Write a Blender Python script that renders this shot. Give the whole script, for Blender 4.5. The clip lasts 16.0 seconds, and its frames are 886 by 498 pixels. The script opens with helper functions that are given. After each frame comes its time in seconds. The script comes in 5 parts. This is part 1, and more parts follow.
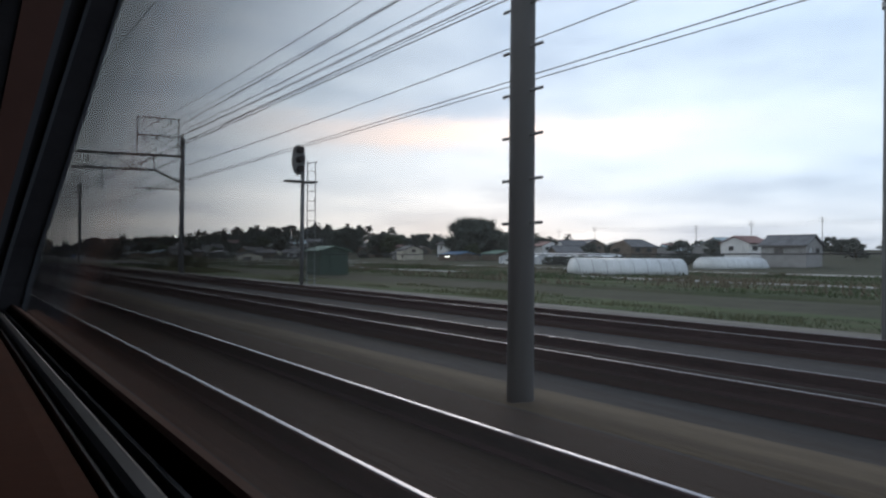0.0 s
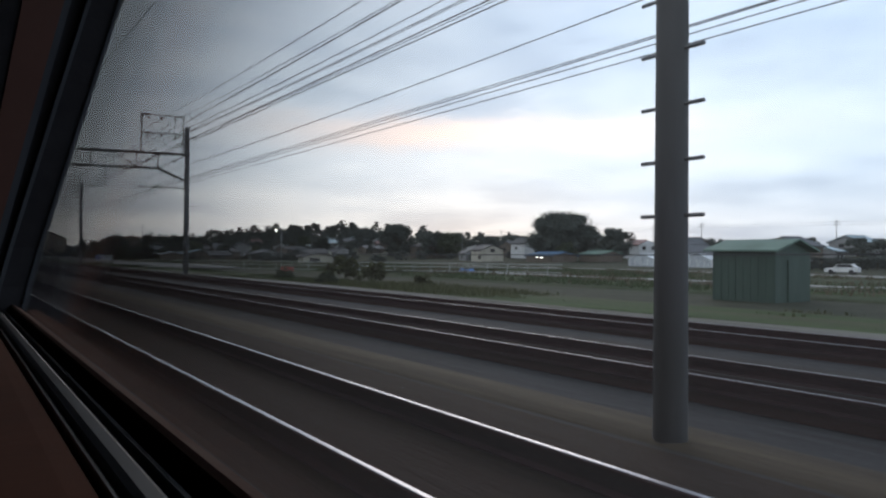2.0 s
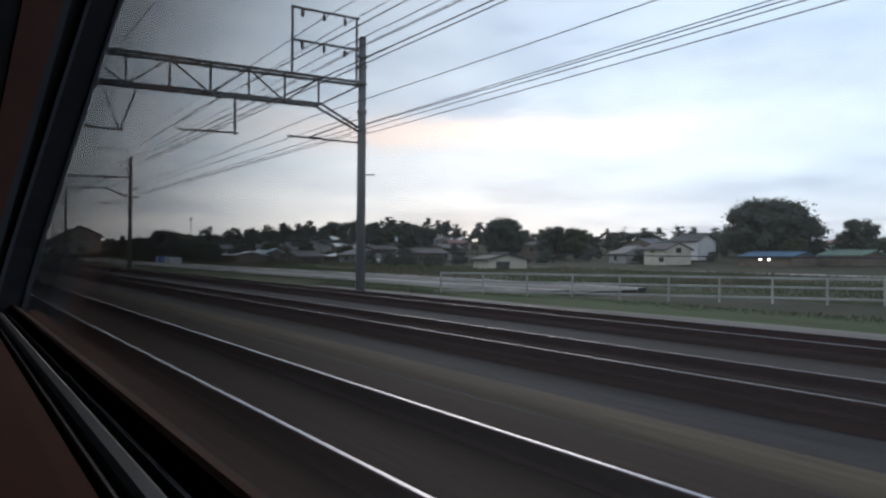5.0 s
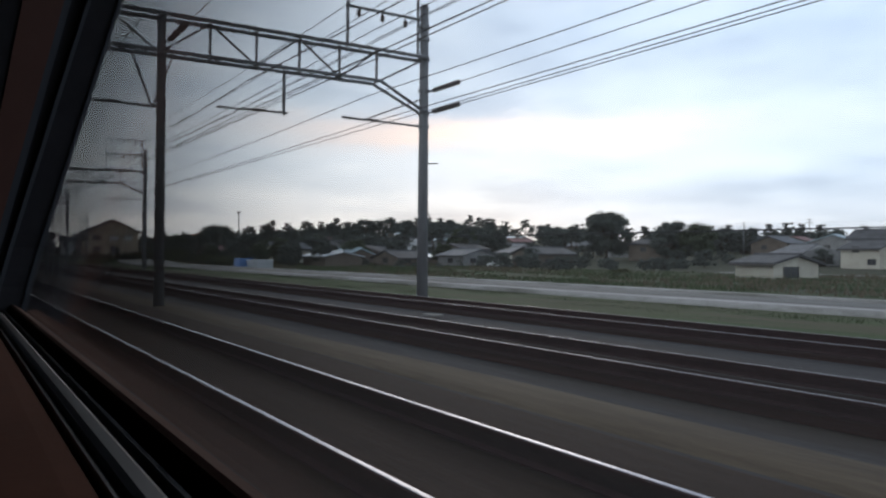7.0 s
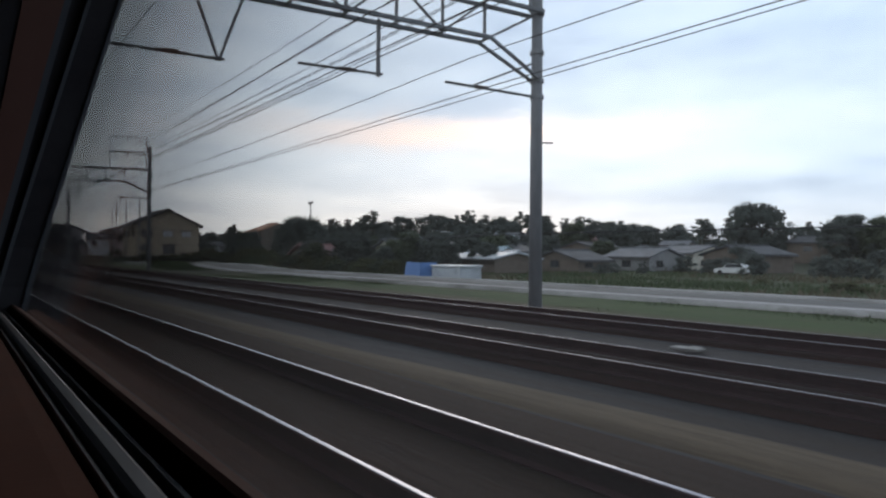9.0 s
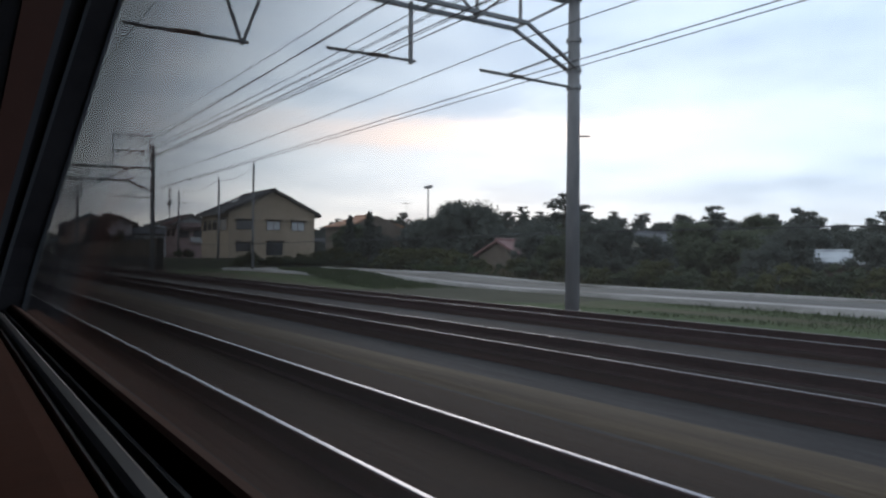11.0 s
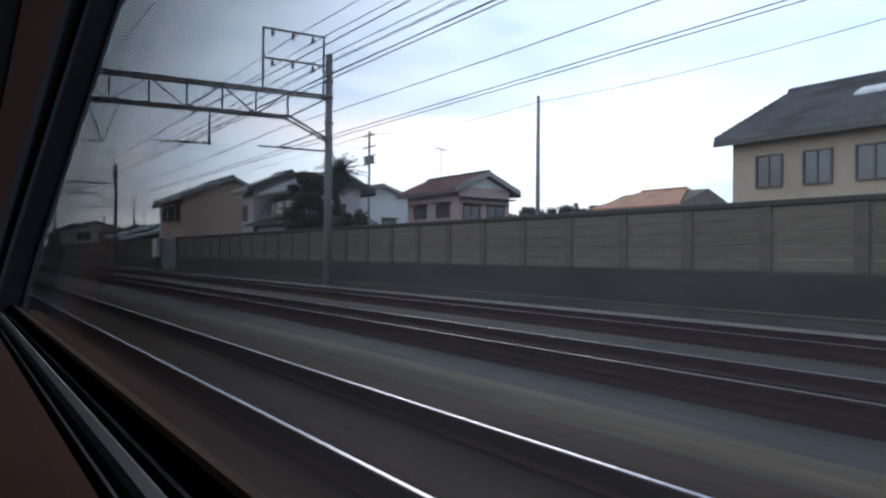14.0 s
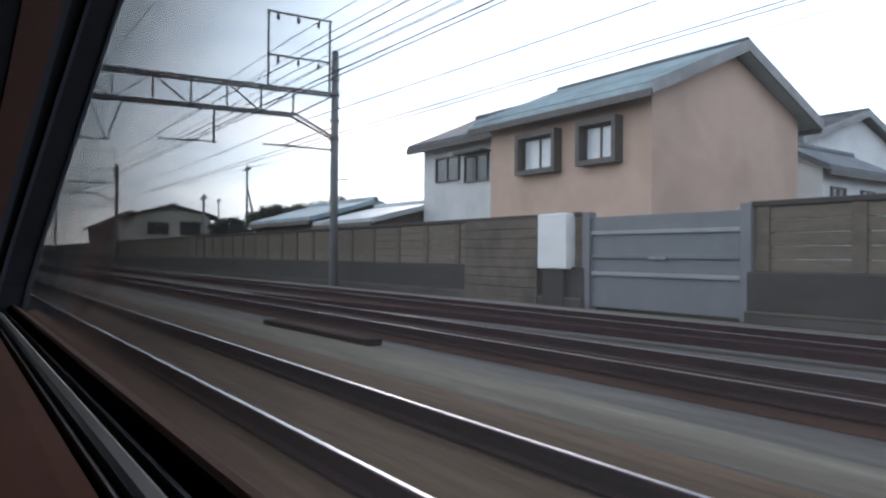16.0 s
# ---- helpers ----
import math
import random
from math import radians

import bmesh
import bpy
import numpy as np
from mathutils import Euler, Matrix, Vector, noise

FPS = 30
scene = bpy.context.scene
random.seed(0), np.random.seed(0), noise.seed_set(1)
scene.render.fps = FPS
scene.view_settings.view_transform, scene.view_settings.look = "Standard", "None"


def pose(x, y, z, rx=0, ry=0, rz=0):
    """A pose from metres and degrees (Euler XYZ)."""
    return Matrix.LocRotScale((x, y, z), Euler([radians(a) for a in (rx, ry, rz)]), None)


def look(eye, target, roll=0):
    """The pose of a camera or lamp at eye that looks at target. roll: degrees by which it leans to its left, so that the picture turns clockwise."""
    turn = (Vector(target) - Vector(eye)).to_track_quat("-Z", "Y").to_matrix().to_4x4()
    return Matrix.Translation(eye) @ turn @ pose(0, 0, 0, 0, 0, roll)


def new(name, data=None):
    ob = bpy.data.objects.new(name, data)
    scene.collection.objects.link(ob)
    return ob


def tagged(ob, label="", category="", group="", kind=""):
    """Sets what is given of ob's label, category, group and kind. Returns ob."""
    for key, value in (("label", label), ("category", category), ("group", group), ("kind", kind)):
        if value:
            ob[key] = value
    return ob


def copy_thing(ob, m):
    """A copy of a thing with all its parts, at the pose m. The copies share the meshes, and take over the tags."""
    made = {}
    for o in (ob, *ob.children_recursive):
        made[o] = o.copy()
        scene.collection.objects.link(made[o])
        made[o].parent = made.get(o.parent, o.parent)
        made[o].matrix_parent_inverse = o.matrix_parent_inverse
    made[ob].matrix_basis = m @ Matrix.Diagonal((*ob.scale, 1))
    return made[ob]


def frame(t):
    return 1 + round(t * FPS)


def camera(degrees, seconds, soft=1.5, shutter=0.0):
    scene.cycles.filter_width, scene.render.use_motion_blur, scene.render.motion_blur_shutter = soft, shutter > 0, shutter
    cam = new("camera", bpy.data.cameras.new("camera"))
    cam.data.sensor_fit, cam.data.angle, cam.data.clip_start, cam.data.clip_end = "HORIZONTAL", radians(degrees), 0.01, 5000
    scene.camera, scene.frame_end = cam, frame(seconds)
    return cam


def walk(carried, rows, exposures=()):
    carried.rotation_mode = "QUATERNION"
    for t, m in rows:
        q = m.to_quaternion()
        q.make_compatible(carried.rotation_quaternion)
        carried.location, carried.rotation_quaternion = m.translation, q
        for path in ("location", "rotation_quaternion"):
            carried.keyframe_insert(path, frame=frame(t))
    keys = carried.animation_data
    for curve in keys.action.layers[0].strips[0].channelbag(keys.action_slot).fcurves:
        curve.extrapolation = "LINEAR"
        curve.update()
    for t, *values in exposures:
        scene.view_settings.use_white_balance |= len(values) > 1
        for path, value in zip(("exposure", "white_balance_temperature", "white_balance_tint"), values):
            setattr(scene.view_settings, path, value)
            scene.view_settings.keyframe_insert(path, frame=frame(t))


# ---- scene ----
cam = camera(65.07, 16.0, soft=2.3)
SPEED = 22.5                      # metres per second along +y
EYE_X, EYE_Z = 0.0, 1.182         # rail tops lie at z = 0
AIM = Vector((math.sin(radians(35.556)) * math.cos(radians(0.541)), math.cos(radians(35.556)) * math.cos(radians(0.541)), math.sin(radians(0.541))))


# time shifts in seconds, fitted so that the houses line up in the camera's view
TIME_SHIFTS = ((0.0, 0.0), (10.5, 0.0), (11.5, -0.014), (12.0, -0.014), (12.5, 0.010), (13.0, 0.028), (13.5, 0.005), (14.0, 0.004), (14.5, 0.001), (15.0, -0.009), (15.5, -0.004), (16.0, -0.003), (20.0, -0.003))


def eye_at(t):
    ahead = 0.0
    for (ta, va), (tb, vb) in zip(TIME_SHIFTS, TIME_SHIFTS[1:]):
        if ta <= t <= tb:
            u = (t - ta) / (tb - ta)
            ahead = va + (vb - va) * u * u * (3 - 2 * u)
    return Vector((EYE_X, SPEED * (t + ahead), EYE_Z))


walk(cam, [(k / FPS, look(eye_at(k / FPS), eye_at(k / FPS) + AIM, 0.484)) for k in range(16 * FPS + 1)],
     exposures=[(0, 0.20, 6610, 10), (9, 0.23, 6610, 10), (12.5, 0.37, 6560, 10), (13.5, 0.49, 6270, 10), (14.5, 0.70, 6010, 10), (15.2, 0.95, 6260, 10), (16.0, 1.17, 6440, 10)])


# ---- world and light ----
class Nodes:
    def __init__(self, tree):
        self.t = tree
        tree.nodes.clear()

    def __call__(self, kind, **values):
        n = self.t.nodes.new(kind)
        for key, v in values.items():
            if key.startswith("i_"):
                n.inputs[key[2:].replace("_", " ")].default_value = v
            elif key == "op":
                n.operation = v
            elif key == "blend":
                n.blend_type = v
            elif key == "dtype":
                n.data_type = v
        return n

    def link(self, a, b):
        self.t.links.new(a, b)

    def math(self, op, a, b=None, clamp=False):
        n = self.t.nodes.new("ShaderNodeMath")
        n.operation, n.use_clamp = op, clamp
        for i, v in enumerate((a, b)):
            if v is None:
                continue
            if isinstance(v, (int, float)):
                n.inputs[i].default_value = v
            else:
                self.link(v, n.inputs[i])
        return n.outputs[0]

    def ramp(self, fac, stops):
        n = self.t.nodes.new("ShaderNodeValToRGB")
        el = n.color_ramp.elements
        while len(el) < len(stops):
            el.new(0.5)
        for e, (p, c) in zip(el, stops):
            e.position, e.color = p, (*c, 1) if len(c) == 3 else c
        self.link(fac, n.inputs[0])
        return n.outputs[0]

    def mix(self, fac, a, b, blend="MIX"):
        n = self.t.nodes.new("ShaderNodeMix")
        n.data_type, n.blend_type = "RGBA", blend
        for sock, v in ((n.inputs[0], fac), (n.inputs[6], a), (n.inputs[7], b)):
            if isinstance(v, (int, float)):
                sock.default_value = v
            elif isinstance(v, (tuple, list)):
                sock.default_value = (*v, 1)
            else:
                self.link(v, sock)
        return n.outputs[2]

    def noise(self, vec, scale, detail=4, rough=0.55, stretch=(1, 1, 1)):
        m = self.t.nodes.new("ShaderNodeMapping")
        m.inputs["Scale"].default_value = stretch
        self.link(vec, m.inputs[0])
        n = self.t.nodes.new("ShaderNodeTexNoise")
        n.inputs["Scale"].default_value, n.inputs["Detail"].default_value, n.inputs["Roughness"].default_value = scale, detail, rough
        self.link(m.outputs[0], n.inputs["Vector"])
        return n.outputs[0]


def build_world():
    w = bpy.data.worlds.new("overcast_dusk")
    scene.world = w
    w.use_nodes = True
    n = Nodes(w.node_tree)
    tc = n("ShaderNodeTexCoord").outputs["Generated"]
    sep = n("ShaderNodeSeparateXYZ")
    n.link(tc, sep.inputs[0])
    x, y, z = sep.outputs
    sky = n("ShaderNodeTexSky")
    sky.sky_type, sky.sun_disc, sky.sun_elevation, sky.sun_rotation = "NISHITA", False, radians(7), radians(38)
    # cloud deck: layers seen flatter towards the horizon
    flat = n("ShaderNodeCombineXYZ")
    zz = n.math("ADD", n.math("MAXIMUM", z, 0.0), 0.10)
    n.link(n.math("DIVIDE", x, zz), flat.inputs[0])
    n.link(n.math("DIVIDE", y, zz), flat.inputs[1])
    big = n.noise(flat.outputs[0], 0.62, 5, 0.52)
    fine = n.noise(tc, 5.5, 5, 0.6, (1, 1, 4.2))
    deck = n.ramp(z, [(0.0, (0.64, 0.66, 0.70)), (0.045, (0.71, 0.735, 0.78)), (0.11, (0.69, 0.765, 0.86)), (0.20, (0.75, 0.85, 0.97)), (0.33, (0.66, 0.77, 0.92)), (0.5, (0.47, 0.53, 0.62)), (1.0, (0.36, 0.41, 0.48))])
    thick = n.ramp(n.math("ADD", n.math("MULTIPLY", big, 0.7), n.math("MULTIPLY", fine, 0.3)), [(0.36, (0.68, 0.73, 0.80)), (0.48, (0.95, 0.97, 0.99)), (0.62, (1.20, 1.17, 1.14))])
    col = n.mix(1.0, deck, thick, "MULTIPLY")
    ahead = n.ramp(n.math("DIVIDE", n.math("ARCTAN2", x, y), radians(70)), [(0.0, (1.12, 1.10, 1.06)), (0.14, (1.32, 1.30, 1.26)), (0.26, (1.40, 1.38, 1.35)), (0.45, (1.13, 1.13, 1.13)), (0.65, (0.92, 0.955, 1.0)), (0.95, (0.77, 0.83, 0.90))])
    col = n.mix(1.0, col, ahead, "MULTIPLY")
    # low evening glow through a slit in the clouds
    azim = n.math("ARCTAN2", x, y)
    da = n.math("DIVIDE", n.math("SUBTRACT", azim, radians(38)), radians(15))
    dz = n.math("DIVIDE", n.math("SUBTRACT", z, n.math("ADD", 0.176, n.math("MULTIPLY", n.math("SUBTRACT", fine, 0.5), 0.08))), 0.020)
    d2 = n.math("ADD", n.math("MULTIPLY", da, da), n.math("MULTIPLY", dz, dz))
    glow = n.math("MULTIPLY", n.math("POWER", 2.718, n.math("MULTIPLY", d2, -1.0)), 0.9)
    col = n.mix(glow, col, (1.26, 1.01, 0.92))
    # bright thin cloud on the open side
    db = n.math("DIVIDE", n.math("SUBTRACT", azim, radians(58)), radians(18))
    de = n.math("DIVIDE", n.math("SUBTRACT", z, 0.19), 0.10)
    b2 = n.math("ADD", n.math("MULTIPLY", db, db), n.math("MULTIPLY", de, de))
    col = n.mix(n.math("MULTIPLY", n.math("POWER", 2.718, n.math("MULTIPLY", b2, -1.0)), 0.25), col, (0.93, 1.01, 1.08))
    skyc = n.mix(1.0, sky.outputs[0], (0.06, 0.06, 0.06), "MULTIPLY")
    col = n.mix(0.06, col, skyc)
    ground = n.math("LESS_THAN", z, -0.02)
    col = n.mix(ground, col, (0.10, 0.10, 0.09))
    bg = n("ShaderNodeBackground")
    n.link(col, bg.inputs[0])
    bg.inputs[1].default_value = 1.40
    out = n("ShaderNodeOutputWorld")
    n.link(bg.outputs[0], out.inputs[0])


build_world()
sun = new("sun", bpy.data.lights.new("sun", "SUN"))
sun.data.energy, sun.data.angle, sun.data.color = 0.5, radians(25), (1.0, 0.90, 0.82)
sun.matrix_world = look((math.sin(radians(38)) * 90, math.cos(radians(38)) * 90, 35), (0, 0, 0))


# ---- materials ----
def surface(name, c1, c2, scale=4.0, rough=0.8, bump=0.25, metal=0.0, stretch=(1, 1, 1), fine=6.0, dirt=None, dirt_scale=0.35, spec=0.4, per_object=0.0, dirt_at=0.55, later=None):
    m = bpy.data.materials.new(name)
    m.use_nodes = True
    n = Nodes(m.node_tree)
    tc = n("ShaderNodeTexCoord").outputs["Object"]
    a = n.noise(tc, scale, 5, 0.6, stretch)
    b = n.noise(tc, scale * fine, 4, 0.65, stretch)
    mixed = n.math("ADD", n.math("MULTIPLY", a, 0.6), n.math("MULTIPLY", b, 0.4))
    col = n.ramp(mixed, [(0.32, c1), (0.68, c2)])
    if dirt:
        d = n.noise(tc, dirt_scale, 5, 0.62, stretch)
        col = n.mix(n.ramp(d, [(dirt_at - 0.08, (0, 0, 0)), (dirt_at + 0.12, (1, 1, 1))]), col, dirt)
    if later:
        # paler stone further along: brighter exposure put into its colour, with a ragged, gradual change
        along = n("ShaderNodeSeparateXYZ")
        n.link(tc, along.inputs[0])
        ragged = n.math("MULTIPLY", n.math("SUBTRACT", n.noise(tc, 0.11, 4, 0.6), 0.5), 60.0)
        share = n.math("DIVIDE", n.math("SUBTRACT", n.math("ADD", along.outputs[1], ragged), 314.0), 30.0, clamp=True)
        paler_stone = n.mix(n.ramp(d, [(dirt_at - 0.08, (0, 0, 0)), (dirt_at + 0.12, (1, 1, 1))]), n.ramp(mixed, [(0.32, later[0]), (0.68, later[1])]), later[2])
        col = n.mix(share, col, paler_stone)
    if per_object:
        info = n("ShaderNodeObjectInfo")
        col = n.mix(per_object, col, n.ramp(info.outputs["Random"], [(0, (0.25, 0.25, 0.25)), (1, (1, 1, 1))]), "MULTIPLY")
    p = n("ShaderNodeBsdfPrincipled")
    n.link(col, p.inputs["Base Color"])
    p.inputs["Metallic"].default_value = metal
    p.inputs["Specular IOR Level"].default_value = spec
    n.link(n.math("ADD", rough - 0.12, n.math("MULTIPLY", b, 0.24), clamp=True), p.inputs["Roughness"])
    if bump:
        bm_ = n("ShaderNodeBump")
        bm_.inputs["Strength"].default_value, bm_.inputs["Distance"].default_value = bump, 0.03
        n.link(mixed, bm_.inputs["Height"])
        n.link(bm_.outputs[0], p.inputs["Normal"])
    o = n("ShaderNodeOutputMaterial")
    n.link(p.outputs[0], o.inputs[0])
    return m


def pane_glass(name, tint, ior=1.5, gain=1.0, haze_veil=0.035):
    """A sealed double pane, whose four faces send light back, under a thin dust film that also adds haze."""
    m = bpy.data.materials.new(name)
    m.use_nodes = True
    n = Nodes(m.node_tree)
    fr = n("ShaderNodeFresnel")
    fr.inputs[0].default_value = ior
    tr, gl, du = n("ShaderNodeBsdfTransparent"), n("ShaderNodeBsdfGlossy"), n("ShaderNodeBsdfTranslucent")
    tr.inputs[0].default_value = (*tint, 1)
    gl.inputs["Roughness"].default_value = 0.12
    du.inputs[0].default_value = (0.95, 0.90, 0.86, 1)
    tc = n("ShaderNodeTexCoord").outputs["Object"]
    # pale film veils dark tones: distance haze put into the glass with the dust
    film = n.math("MULTIPLY", n.math("ADD", 0.8, n.math("MULTIPLY", n.noise(tc, 5, 2, 0.5, (1, 1, 0.5)), 0.4)), haze_veil)
    mx0, mx = n("ShaderNodeMixShader"), n("ShaderNodeMixShader")
    n.link(film, mx0.inputs[0])
    n.link(tr.outputs[0], mx0.inputs[1])
    n.link(du.outputs[0], mx0.inputs[2])
    # reflection raised beyond four faces, to darken the glancing view ahead
    steep = n.math("POWER", fr.outputs[0], 1.5)
    both = n.math("DIVIDE", n.math("MULTIPLY", steep, gain), n.math("ADD", 1.0, n.math("MULTIPLY", steep, gain - 1.0)), clamp=True)
    n.link(both, mx.inputs[0])
    n.link(mx0.outputs[0], mx.inputs[1])
    n.link(gl.outputs[0], mx.inputs[2])
    o = n("ShaderNodeOutputMaterial")
    n.link(mx.outputs[0], o.inputs[0])
    return m


def lamp_glow(name, colour, power):
    m = bpy.data.materials.new(name)
    m.use_nodes = True
    n = Nodes(m.node_tree)
    e = n("ShaderNodeEmission")
    e.inputs[0].default_value, e.inputs[1].default_value = (*colour, 1), power
    o = n("ShaderNodeOutputMaterial")
    n.link(e.outputs[0], o.inputs[0])
    return m


M = {}
LONG = (1, 0.07, 1)
M["ballast"] = surface("blue_grey_ballast", (0.0187, 0.0187, 0.0204), (0.0493, 0.0493, 0.0527), 9, 0.9, 0.9, fine=5, dirt=(0.032, 0.026, 0.021), dirt_scale=1.1, stretch=LONG, spec=0.15, later=((0.054, 0.048, 0.044), (0.130, 0.119, 0.110), (0.058, 0.052, 0.045)))
M["rusty_ballast"] = surface("rust_stained_ballast", (0.0102, 0.0036, 0.0029), (0.0289, 0.0109, 0.0083), 9, 0.92, 0.9, fine=5, stretch=LONG, dirt=(0.016, 0.0062, 0.0046), dirt_scale=1.3, spec=0.1, later=((0.026, 0.011, 0.008), (0.075, 0.036, 0.026), (0.036, 0.016, 0.011)))
M["brown_ballast"] = surface("brown_ballast", (0.0122, 0.0061, 0.0034), (0.0312, 0.0173, 0.0098), 9, 0.92, 0.9, fine=5, stretch=LONG, dirt=(0.022, 0.011, 0.0065), dirt_scale=1.3, spec=0.12, later=((0.044, 0.026, 0.015), (0.120, 0.079, 0.049), (0.052, 0.032, 0.019)))
M["tan_ballast"] = surface("pale_dusty_ballast", (0.0552, 0.0414, 0.027), (0.1196, 0.0931, 0.0633), 8, 0.92, 0.8, fine=5, stretch=LONG, dirt=(0.045, 0.035, 0.025), dirt_scale=0.9, spec=0.12, later=((0.085, 0.074, 0.056), (0.19, 0.17, 0.135), (0.08, 0.066, 0.05)))
M["pale_rusty"] = surface("paler_rusty_ballast", (0.026, 0.011, 0.008), (0.075, 0.036, 0.026), 9, 0.92, 0.9, fine=5, stretch=LONG, dirt=(0.036, 0.016, 0.011), dirt_scale=1.3, spec=0.1)
M["rail_top"] = surface("polished_rail_steel", (0.24, 0.23, 0.25), (0.34, 0.33, 0.36), 2, 0.32, 0.02, 1.0, (1, 0.05, 1))
M["rail_top_dull"] = surface("dulled_rail_steel", (0.20, 0.18, 0.19), (0.30, 0.28, 0.29), 2, 0.34, 0.02, 1.0, (1, 0.05, 1))
M["rail_rust"] = surface("rusted_rail_side", (0.018, 0.0085, 0.010), (0.045, 0.021, 0.023), 6, 0.85, 0.3, stretch=(1, 0.2, 1), spec=0.06)
M["concrete"] = surface("weathered_concrete", (0.20, 0.195, 0.185), (0.34, 0.33, 0.31), 2.5, 0.9, 0.3, dirt=(0.12, 0.115, 0.105))
M["pale_gravel"] = surface("pale_path_gravel", (0.22, 0.21, 0.20), (0.42, 0.41, 0.40), 7, 0.95, 0.6, stretch=(1, 0.3, 1), dirt=(0.13, 0.125, 0.11), dirt_scale=0.5)
M["dusty_gravel"] = surface("dusty_grey_gravel", (0.12, 0.113, 0.104), (0.24, 0.228, 0.212), 7, 0.95, 0.6, stretch=(1, 0.1, 1), dirt=(0.085, 0.08, 0.065), dirt_scale=0.4, spec=0.1)
M["brown_gravel"] = surface("brown_verge_gravel", (0.045, 0.039, 0.033), (0.105, 0.092, 0.078), 7, 0.95, 0.6, stretch=(1, 0.1, 1), dirt=(0.045, 0.048, 0.028), dirt_scale=0.25, spec=0.1)
M["asphalt"] = surface("grey_asphalt_road", (0.075, 0.073, 0.071), (0.13, 0.127, 0.122), 6, 0.85, 0.3, stretch=(1, 0.2, 1), dirt=(0.13, 0.128, 0.122), dirt_scale=0.6, dirt_at=0.6, spec=0.2)
M["grass"] = surface("rough_verge_grass", (0.020, 0.032, 0.013), (0.074, 0.108, 0.042), 2.6, 0.95, 0.8, fine=7, dirt=(0.070, 0.060, 0.040), dirt_scale=0.55, dirt_at=0.54, stretch=(1, 0.07, 1), spec=0.08)
M["crop"] = surface("green_crop_rows", (0.016, 0.026, 0.011), (0.054, 0.074, 0.034), 1.6, 0.95, 0.8, fine=8, dirt=(0.058, 0.056, 0.036), dirt_scale=0.12, spec=0.08)
M["earth"] = surface("mixed_field_ground", (0.022, 0.027, 0.016), (0.062, 0.063, 0.044), 0.5, 0.95, 0.5, fine=14, dirt=(0.034, 0.042, 0.024), dirt_scale=0.03, spec=0.08)
M["galv"] = surface("galvanised_steel", (0.17, 0.18, 0.19), (0.30, 0.31, 0.32), 3, 0.55, 0.08, 0.6, dirt=(0.13, 0.12, 0.115))
M["pole_concrete"] = surface("grey_spun_concrete", (0.14, 0.145, 0.155), (0.24, 0.245, 0.255), 3, 0.8, 0.15, stretch=(1, 1, 0.2), dirt=(0.10, 0.10, 0.10))
M["wire"] = surface("dark_copper_wire", (0.03, 0.03, 0.035), (0.06, 0.06, 0.065), 2, 0.6, 0, 0.4)
M["insulator"] = surface("brown_porcelain", (0.05, 0.04, 0.035), (0.10, 0.08, 0.07), 5, 0.35, 0)
M["wall_panel"] = surface("weathered_wall_panel", (0.098, 0.080, 0.062), (0.190, 0.156, 0.122), 1.8, 0.92, 0.35, stretch=(1, 0.4, 1.6), dirt=(0.082, 0.065, 0.050), dirt_scale=0.5, per_object=0.25)
M["wall_post"] = surface("stained_concrete_post", (0.070, 0.056, 0.044), (0.14, 0.113, 0.089), 2.2, 0.92, 0.3, dirt=(0.06, 0.052, 0.042), dirt_scale=0.8)
M["wall_base"] = surface("dark_concrete", (0.024, 0.0215, 0.0195), (0.055, 0.0495, 0.045), 1.5, 0.9, 0.35, stretch=(1, 0.4, 1), dirt=(0.022, 0.022, 0.02))
M["plinth"] = surface("grey_concrete_plinth", (0.040, 0.037, 0.034), (0.082, 0.076, 0.070), 1.6, 0.92, 0.3, stretch=(1, 0.3, 1.4), dirt=(0.040, 0.038, 0.034), dirt_scale=0.6)
M["carriage_skin"] = surface("dull_stainless_side", (0.35, 0.36, 0.37), (0.5, 0.5, 0.51), 2, 0.4, 0.03, 0.9)
M["brown_panel"] = surface("dark_brown_laminate", (0.105, 0.042, 0.028), (0.14, 0.058, 0.040), 6, 0.55, 0.04)
M["sill_brown"] = surface("dark_brown_sill_laminate", (0.072, 0.027, 0.017), (0.108, 0.043, 0.028), 6, 0.85, 0.04, spec=0.06)
M["ledge_brown"] = surface("dark_reddish_ledge", (0.034, 0.0125, 0.0085), (0.052, 0.019, 0.013), 6, 0.85, 0.04, spec=0.06)
M["rubber"] = surface("black_rubber_gasket", (0.026, 0.024, 0.026), (0.046, 0.043, 0.046), 8, 0.7, 0.05, spec=0.12)
M["alu"] = surface("brushed_aluminium", (0.07, 0.078, 0.088), (0.12, 0.13, 0.142), 5, 0.5, 0.03, 0.9, (1, 0.05, 1))
M["carriage_glass"] = pane_glass("tinted_carriage_glass", (0.95, 0.97, 0.98), 1.5, 19.0, 0.041)
M["dark_body"] = surface("dark_brown_body_paint", (0.018, 0.008, 0.006), (0.032, 0.014, 0.011), 4, 0.8, 0.02, spec=0.08)
M["bark"] = surface("dark_bark", (0.03, 0.024, 0.018), (0.075, 0.06, 0.045), 5, 0.95, 0.6, stretch=(1, 1, 0.3))


